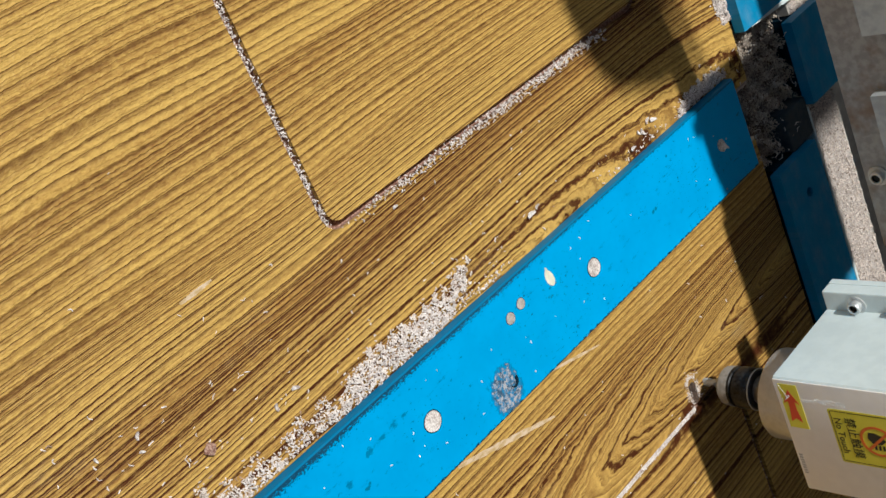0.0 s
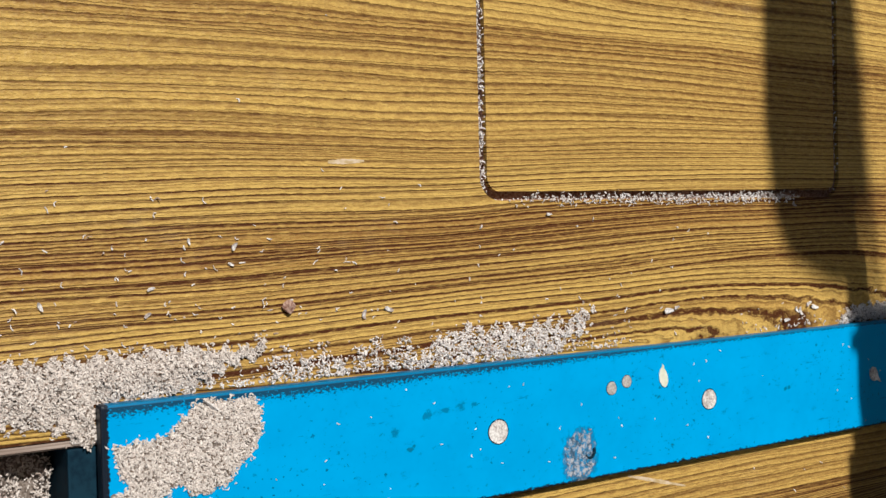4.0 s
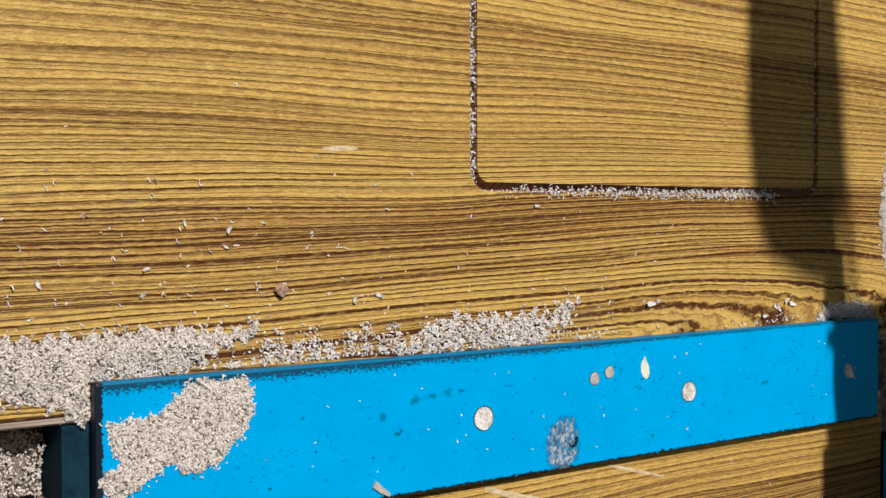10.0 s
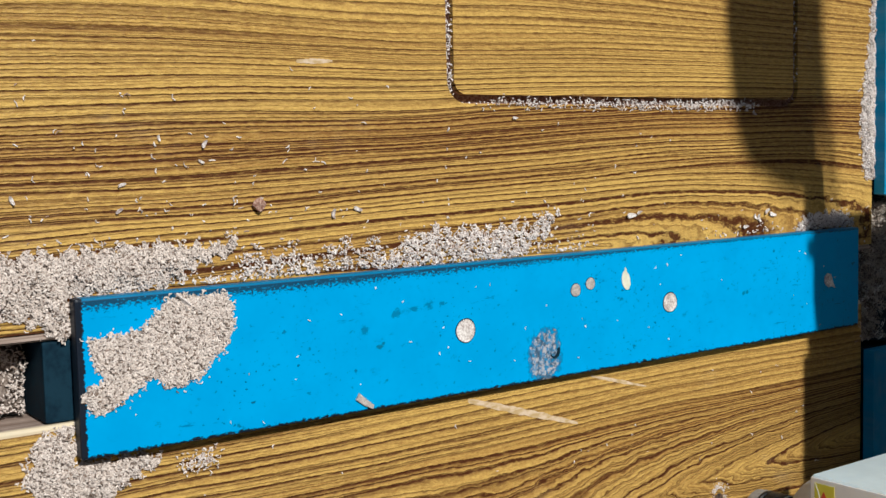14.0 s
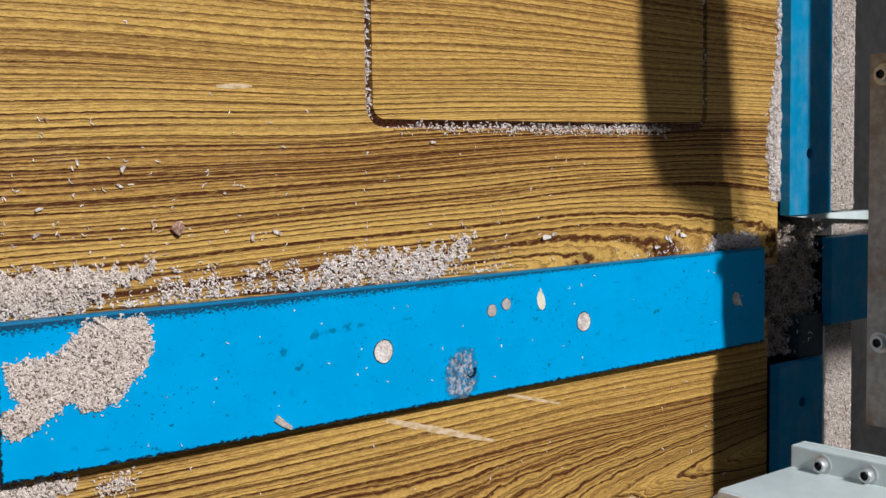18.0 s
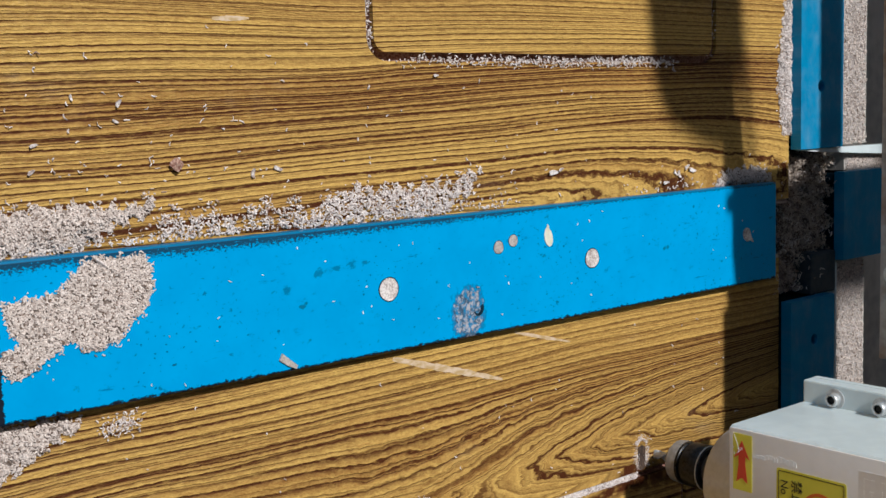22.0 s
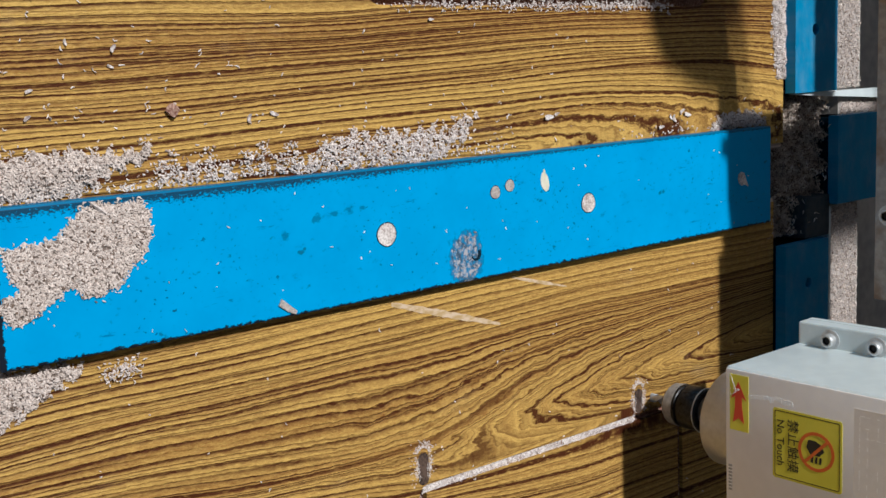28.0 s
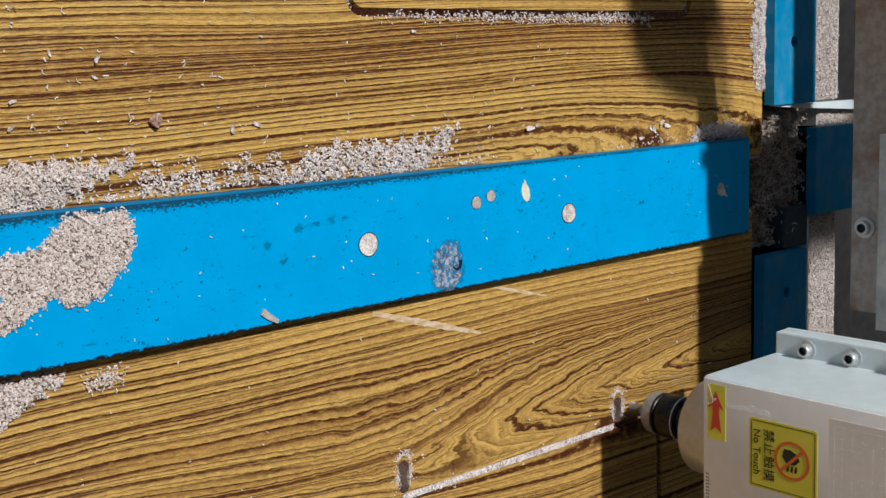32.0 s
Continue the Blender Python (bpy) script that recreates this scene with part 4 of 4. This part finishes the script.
part("spindle_arm", slab(0.1290, 0.2290, BACK + 0.0003, 0.6480, 0.6100, 0.6900, 0.003), PLATE_GREY, gantry, "arm behind a spindle")
part("spindle_back", slab(0.1160, 0.2330, BACK + 0.0052, BACK + 0.0170, 0.1700, 0.7000, 0.002), PLATE_GREY, gantry, "back plate of a spindle")
part("spindle_post", slab(-0.3610, -0.3470, BACK + SIDE_Y + 0.0002, BACK + SIDE_Y + 0.0100, 0.2800, 0.7000, 0.001), PLATE_GREY, gantry, "slim post behind a spindle")
part("spindle_arm", slab(-0.3690, -0.3240, BACK + SIDE_Y + 0.0103, 0.6480, 0.6000, 0.6450, 0.003), PLATE_GREY, gantry, "arm behind a spindle")
for x in (-0.93, 1.13):
    part("gantry_leg", slab(x - 0.06, x + 0.06, 0.6700, 0.8000, -0.86, 0.5995, 0.004), PLATE_GREY, gantry, "upright gantry leg")

# ---------------------------------------------------------------- marks on the boards
def smear(parent, a, b, wide, seed, label):
    """A pale rubbed streak from a to b: a very thin ragged strip."""
    rng = random.Random(seed)
    ax, ay = a
    bx, by = b
    n = 26
    nx, ny = -(by - ay), bx - ax
    l = math.hypot(nx, ny)
    nx, ny = nx / l, ny / l
    one, two = [], []
    for k in range(n + 1):
        f = k / n
        w = wide * (0.35 + 0.65 * math.sin(math.pi * min(1, 0.12 + f * 0.85))) * rng.uniform(0.75, 1.1) / 2
        px, py = ax + (bx - ax) * f, ay + (by - ay) * f
        one.append((px + nx * w, py + ny * w))
        two.append((px - nx * w, py - ny * w))
    return part("rubbed_streak", extruded(one + two[::-1], 0.0001, lambda u, v, w: (u, v, 0.00003 + w)), SMEAR, parent, label)


def smear_material():
    m = Mat("rubbed_laminate", 0.6)
    g = m.noise(m.x * 420.0, m.y * 160.0, 3.0, 3.0, 0.6)
    m.color(m.mix((0.46, 0.31, 0.145), (0.62, 0.47, 0.33), g.ramp(0.36, 0.60)))
    return m.bump(g, 0.3, 0.0003).m


SMEAR = smear_material()
smear(board_2, (0.0760, 0.2130), (0.1010, 0.2930), 0.0042, 1, "pale rubbed streak")
smear(board_2, (0.0745, 0.3040), (0.0870, 0.3500), 0.0022, 2, "pale rubbed streak")


smear(board_1, (-0.1040, 0.1140), (-0.1046, 0.1340), 0.0026, 3, "faint pale rubbed place")


def pocket(parent, x0, x1, y0, y1):
    """A plunge mark of the cutter: a flat shape, the slot's inner shade put in as dark colour, with dusty specks."""
    part("plunge_mark", extruded(rounded(x0, x1, y0, y1, (y1 - y0) / 2 - 0.0001, 6), 0.0002, lambda u, v, w: (u, v, 0.00002 + w)), SLOT_SHADE, parent, "short slot left by the cutter, its inner shade as dark colour")


pocket(board_2, 0.1650, 0.1840, 0.2262, 0.2338)
pocket(board_2, 0.1670, 0.1840, 0.4122, 0.4198)

# ---------------------------------------------------------------- sawdust
FINE = (0.0008, 0.0023)
heap("sawdust_on_bar", [(0.0190, 0.0045), (0.0178, 0.0110), (0.0175, 0.0230), (0.0145, 0.0300), (0.0085, 0.0360), (0.0038, 0.0420), (0.0022, 0.0455), (0.0040, 0.0530), (0.0042, 0.0680), (0.0095, 0.0722), (0.0210, 0.0712), (0.0260, 0.0680), (0.0290, 0.0662), (0.0345, 0.0592), (0.0400, 0.0550), (0.0440, 0.0430), (0.0420, 0.0370), (0.0365, 0.0348), (0.0390, 0.0290), (0.0430, 0.0240), (0.0470, 0.0150), (0.0510, 0.0090), (0.0480, 0.0030), (0.0430, 0.0012), (0.0400, 0.0030), (0.0380, 0.0080), (0.0340, 0.0125), (0.0320, 0.0080), (0.0270, 0.0058)],
     BAR_H, 0.0016, 4300, DUST, "flat patch of beige wood chips on the blue bar", 3, 0.0010, length=FINE, skirt=0.0022, tilt=0.26)
heap("sawdust_heap", [(-0.0200, -0.12), (-0.0190, -0.02), (-0.0195, 0.0400), (-0.0175, 0.0620), (-0.0205, 0.0780), (-0.0150, 0.0760), (-0.0115, 0.0590), (-0.0035, 0.0470), (-0.0010, 0.0300), (-0.0010, 0.0), (0.0170, -0.0015), (0.0140, -0.0085), (0.0080, -0.0190), (0.0055, -0.0400), (0.0080, -0.12)],
     0.0, 0.0050, 9500, DUST, "heap of beige wood chips on the board against the blue bar", 4, 0.004, length=FINE, skirt=0.010, tilt=0.30)
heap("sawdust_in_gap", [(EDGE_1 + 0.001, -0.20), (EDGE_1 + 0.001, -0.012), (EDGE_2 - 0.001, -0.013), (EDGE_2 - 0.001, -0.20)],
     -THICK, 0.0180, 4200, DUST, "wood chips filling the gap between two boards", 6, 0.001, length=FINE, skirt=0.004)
heap("sawdust_heap", [(0.0575, -0.0100), (0.0570, -0.0020), (0.0735, -0.0015), (0.0735, 0.0350), (0.0785, 0.0345), (0.0820, 0.0270), (0.0885, 0.0150), (0.0960, 0.0), (0.0930, -0.0130), (0.0790, -0.0230), (0.0640, -0.0190)],
     0.0, 0.0040, 2300, DUST, "small heap of wood chips below the blue bar", 7, 0.004, length=FINE)
heap("sawdust_heap", [(-0.0012, 0.1600), (-0.0080, 0.1660), (-0.0130, 0.1720), (-0.0165, 0.1800), (-0.0190, 0.1990), (-0.0150, 0.2050), (-0.0190, 0.2150), (-0.0160, 0.2350), (-0.0190, 0.2480), (-0.0155, 0.2570), (-0.0225, 0.2670), (-0.0215, 0.2780), (-0.0120, 0.2720), (-0.0060, 0.2580), (-0.0012, 0.2480)],
     0.0, 0.0024, 2100, DUST_WHITE, "ragged strip of pale chips along the blue bar", 8, 0.006, False, FINE, skirt=0.006, tilt=0.6)
heap("sawdust_heap", [(-0.0050, 0.4980), (-0.0100, 0.5120), (-0.0110, 0.5450), (-0.0040, 0.5600), (-0.0012, 0.5500), (-0.0012, 0.4950)],
     0.0, 0.0035, 800, DUST_WHITE, "clump of pale chips at the end of the blue bar", 9, 0.004, length=FINE, skirt=0.005)
heap("sawdust_on_board_end", [(-0.0340, 0.5760), (-0.0500, 0.5715), (-0.0750, 0.5690), (-0.1000, 0.5725), (-0.1350, 0.5800), (-0.1700, 0.5815), (-0.3000, 0.5800), (-0.3000, 0.5845), (-0.0340, 0.5845)],
     0.0, 0.0040, 3600, DUST_WHITE, "line of pale chips along the end of the board", 10, 0.0025, deep=DUST_FILL, length=FINE, skirt=0.006)
heap("sawdust_on_rail", [(-0.0240, 0.6455), (-0.0240, 0.6880), (-0.3000, 0.6900), (-0.3000, 0.6455)],
     -0.0020, 0.0022, 5200, DUST, "sawdust layer along the end rail", 12, 0.002, deep=DUST_FILL, length=FINE, skirt=0.003)
heap("sawdust_on_rail", [(0.0700, 0.6455), (0.3000, 0.6455), (0.3000, 0.6900), (0.0700, 0.6880)],
     -0.0020, 0.0022, 4500, DUST, "sawdust layer along the end rail", 13, 0.002, deep=DUST_FILL, length=FINE, skirt=0.003)
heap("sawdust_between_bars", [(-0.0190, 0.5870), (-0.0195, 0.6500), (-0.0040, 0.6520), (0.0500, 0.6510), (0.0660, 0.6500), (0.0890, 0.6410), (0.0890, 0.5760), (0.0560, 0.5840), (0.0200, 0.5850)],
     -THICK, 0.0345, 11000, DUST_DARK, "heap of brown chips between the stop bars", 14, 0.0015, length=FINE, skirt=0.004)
heap("sawdust_on_strap", [(-0.0120, 0.6600), (-0.0118, 0.7280), (-0.0030, 0.7280), (-0.0030, 0.6600)],
     0.0, 0.0012, 500, DUST, "sawdust on a narrow ledge", 15, 0.001, deep=DUST_FILL, length=FINE, skirt=0.002)

rng = np.random.default_rng(21)


def along(n, y0, y1, x_edge, spread, side):
    """Chips that thin out away from an edge along y."""
    y = rng.uniform(y0, y1, n)
    clump = 0.55 + 0.45 * np.sin(y * 190 + 1.3 * np.sin(y * 71))
    x = x_edge + side * rng.exponential(spread, n) * clump
    return np.stack([x, y, np.zeros(n)], 1)


litter("loose_chips", along(650, -0.02, 0.31, -0.0012, 0.0085, -1), DUST_WHITE, "loose pale chips on the board beside the blue bar", 22, FINE)
litter("loose_chips", along(70, 0.40, 0.56, -0.0012, 0.0050, -1), DUST_WHITE, "loose pale chips near the end of the blue bar", 23, FINE)
# small columns of chips thrown up between heap and strip
cy = np.array([0.0830, 0.0905, 0.0990, 0.1090, 0.1180, 0.1290, 0.1380, 0.1480, 0.1560])
pick = rng.integers(0, len(cy), 620)
reach = np.array([0.012, 0.017, 0.010, 0.016, 0.009, 0.014, 0.017, 0.010, 0.016])[pick]
litter("chip_clumps", np.stack([-0.0015 - reach * rng.beta(1.0, 1.3, 620), cy[pick] + rng.normal(0.0, 0.0021, 620), np.abs(rng.normal(0.0, 0.0007, 620))], 1), DUST_WHITE, "small clumps of pale chips between heap and strip", 37, FINE, (0.0004, 0.0009), 0.7)
n = 120
sx, sy = -rng.exponential(0.045, n) - 0.004, rng.uniform(-0.12, 0.50, n) * rng.uniform(0.35, 1.0, n)
keep = sx > -0.26
litter("scattered_chips", np.stack([sx, sy, np.zeros(n)], 1)[keep], DUST_WHITE, "single pale chips scattered over the board", 24, (0.0008, 0.0026), (0.0003, 0.0008))
n = 130
litter("scattered_chips", np.stack([rng.uniform(0.075, 0.30, n), rng.uniform(-0.1, 0.56, n), np.zeros(n)], 1), DUST_WHITE, "single pale chips scattered over the figured board", 25, (0.0008, 0.0024))
n = 48
litter("scattered_chips", np.stack([rng.uniform(0.003, 0.067, n), rng.uniform(0.01, 0.55, n), np.full(n, BAR_H)], 1), DUST_WHITE, "tiny pale chips on the blue bar", 26, (0.0006, 0.0020), (0.0003, 0.0007))
# long thin fibres on the shaded heap
n = 80
litter("wood_fibres", np.stack([rng.uniform(-0.018, 0.088, n), rng.uniform(0.560, 0.640, n), rng.uniform(0.0, 0.003, n)], 1), DUST_WHITE, "thin pale wood fibres over the brown chips", 33, (0.002, 0.006), (0.0002, 0.0004))
n = 80
litter("thin_shavings", np.stack([-0.045 + rng.normal(0.0, 0.020, n), 0.035 + rng.normal(0.0, 0.055, n), np.zeros(n)], 1), DUST_WHITE, "thin curled shavings strewn over the board", 35, (0.0014, 0.0034), (0.0003, 0.0006), 0.6)
n = 130
litter("chip_clump", np.stack([0.0815 + rng.normal(0.0, 0.0026, n), 0.0560 + rng.normal(0.0, 0.0050, n), np.abs(rng.normal(0.0, 0.0008, n))], 1), DUST_WHITE, "small clump of pale chips beside the blue bar", 36, (0.0008, 0.0024), (0.0003, 0.0008), 0.6)
# chips thrown up along the routed groove
n = 900
gy = 0.2120 + (0.4560 - 0.2120) * rng.beta(2.0, 1.5, n)
gx = -0.0846 + rng.normal(0.0, 0.0016, n)
litter("groove_chips", np.stack([gx, gy, rng.uniform(-0.0015, 0.0004, n)], 1), DUST_WHITE, "curled pale chips along the routed groove", 27, FINE, (0.0003, 0.0008), 0.7)
n = 1300
gx = -0.0846 - rng.uniform(0.0, 0.34, n)
litter("groove_chips", np.stack([gx, 0.2060 + rng.normal(0.0, 0.0013, n), rng.uniform(-0.0056, -0.0012, n)], 1), DUST_WHITE, "chips lying in the routed groove", 28, FINE)
n = 420
litter("groove_chips", np.stack([-0.0870 - rng.uniform(0.0, 0.30, n), 0.4950 + rng.normal(0.0, 0.0013, n), rng.uniform(-0.0050, -0.0008, n)], 1), DUST_WHITE, "chips lying in the routed groove", 38, FINE)
part("groove_fill", slab(0.1845, 0.1891, 0.2300, 0.4120, -0.0055, -0.0012), PLUG, board_2, "packed pale dust in the fresh groove")
n = 420
gy = rng.uniform(0.2290, 0.4130, n)
litter("groove_chips", np.stack([0.1868 + rng.normal(0.0, 0.0012, n), gy, np.full(n, -0.0013)], 1), DUST_WHITE, "pale chips filling the fresh groove", 29, FINE)
n = 500
gx = rng.uniform(0.19, 0.42, n)
litter("groove_chips", np.stack([gx, np.where(rng.random(n) < 0.5, 0.2290, 0.4595) + rng.normal(0.0, 0.0008, n), np.full(n, -0.0035)], 1), DUST_WHITE, "chips lying in the groove", 30, FINE)
for px, py in ((0.1665, 0.2300), (0.1685, 0.4160)):
    n = 420
    a, r = rng.uniform(-2.6, 2.6, n), 0.0042 + np.abs(rng.normal(0.0, 0.0020, n))
    litter("plunge_dust", np.stack([px - r * np.cos(a) * 1.1 + rng.uniform(0.0, 0.010, n) * (np.abs(a) > 1.2), py + r * np.sin(a), np.zeros(n)], 1), DUST_WHITE, "halo of white dust round a plunge mark", 31, (0.0003, 0.0008), (0.0002, 0.0004))
# a small dent at the scraped place on the bar
dent = [(0.0545 + 0.0042 * math.cos(radians(a)), 0.2688 + 0.0038 * math.sin(radians(a))) for a in range(-60, 121, 15)]
dent += [(0.0545 + 0.0027 * math.cos(radians(a)), 0.2680 + 0.0024 * math.sin(radians(a))) for a in range(120, -61, -15)]
part("dent_rim", extruded(dent, 0.0005, lambda u, v, w: (u, v, BAR_H - 0.0002 + w)), DARK_STEEL, bar, "dark raised rim of a dent")
# a pointed splinter sticking out of the patch on the bar
bm = bmesh.new()
tip, root = (0.0008, 0.0425, BAR_H + 0.0030), [(0.0078, 0.0492, BAR_H + 0.0008), (0.0060, 0.0515, BAR_H + 0.0008), (0.0070, 0.0504, BAR_H + 0.0026)]
tv, rv = bm.verts.new(tip), [bm.verts.new(q) for q in root]
bm.faces.new(rv)
for k in range(3):
    bm.faces.new((tv, rv[k], rv[(k + 1) % 3]))
bmesh.ops.recalc_face_normals(bm, faces=bm.faces)
tagged(part("wood_splinter", bm, PLUG), "pale pointed wood splinter in the chips on the bar", "wood chip")
# small pellet of wood
bm = bmesh.new()
bmesh.ops.create_icosphere(bm, subdivisions=2, radius=0.0032)
for v in bm.verts:
    v.co *= 1.0 + 0.22 * math.sin(v.co.x * 2300 + 1) * math.cos(v.co.y * 1900)
    v.co.z = v.co.z * 0.6 + 0.0018
bmesh.ops.translate(bm, verts=bm.verts, vec=(-0.0361, 0.0907, 0.0))
tagged(part("wood_pellet", bm, CORE, None, "", True), "small grey-brown wood pellet on the board", "wood chip")


# single larger chips that lie apart
def wood_chip(x, y, turn, size, label):
    """A curled shaving, thicker in the middle."""
    bm = bmesh.new()
    n, rows = 7, []
    for k in range(n):
        f = k / (n - 1) * 2 - 1
        w = size * 0.24 * (1.0 - 0.55 * f * f)
        px, z = size * f * 0.5, 0.0004 + size * 0.22 * f * f
        rows.append([bm.verts.new(q) for q in ((px, -w, z), (px, w, z), (px, w * 0.8, z + 0.0005), (px, -w * 0.8, z + 0.0005))])
    for a, b in zip(rows, rows[1:]):
        for j in range(4):
            bm.faces.new((a[j], a[(j + 1) % 4], b[(j + 1) % 4], b[j]))
    bm.faces.new(rows[0]), bm.faces.new(rows[-1])
    bmesh.ops.recalc_face_normals(bm, faces=bm.faces)
    bm.transform(pose(x, y, 0.0, 0, 0, turn))
    return tagged(part("wood_chip", bm, PLUG, None, "", True), label, "wood chip", "single wood chips")


for x, y, turn, size in ((-0.0426, -0.0225, 23, 0.004),
                         (-0.0475, 0.0247, 109, 0.0035),
                         (-0.0649, 0.0645, 149, 0.004),
                         (-0.0101, 0.1901, 52, 0.0045),
                         (-0.0679, 0.0428, 11, 0.003),
                         (-0.0315, 0.1454, 69, 0.005),
                         (-0.0361, 0.023, 126, 0.0035),
                         (-0.0804, 0.4512, 40, 0.004),
                         (-0.0768, 0.2486, 92, 0.0035),
                         (-0.0299, 0.1317, 166, 0.0045),
                         (-0.057, 0.0624, 63, 0.003),
                         (-0.0199, 0.3443, 115, 0.004),
                         (-0.0124, 0.4522, 29, 0.004),
                         (-0.0131, 0.4690, 75, 0.0065), (-0.0112, 0.4560, 20, 0.0055), (-0.0150, 0.4640, 130, 0.0050), (-0.0060, 0.4420, 100, 0.0050),
                         (-0.0185, 0.3370, 95, 0.0070),
                         (0.0797, 0.0559, 80, 0.004)):
    wood_chip(x, y, turn, size, "pale curled wood chip lying on the board")
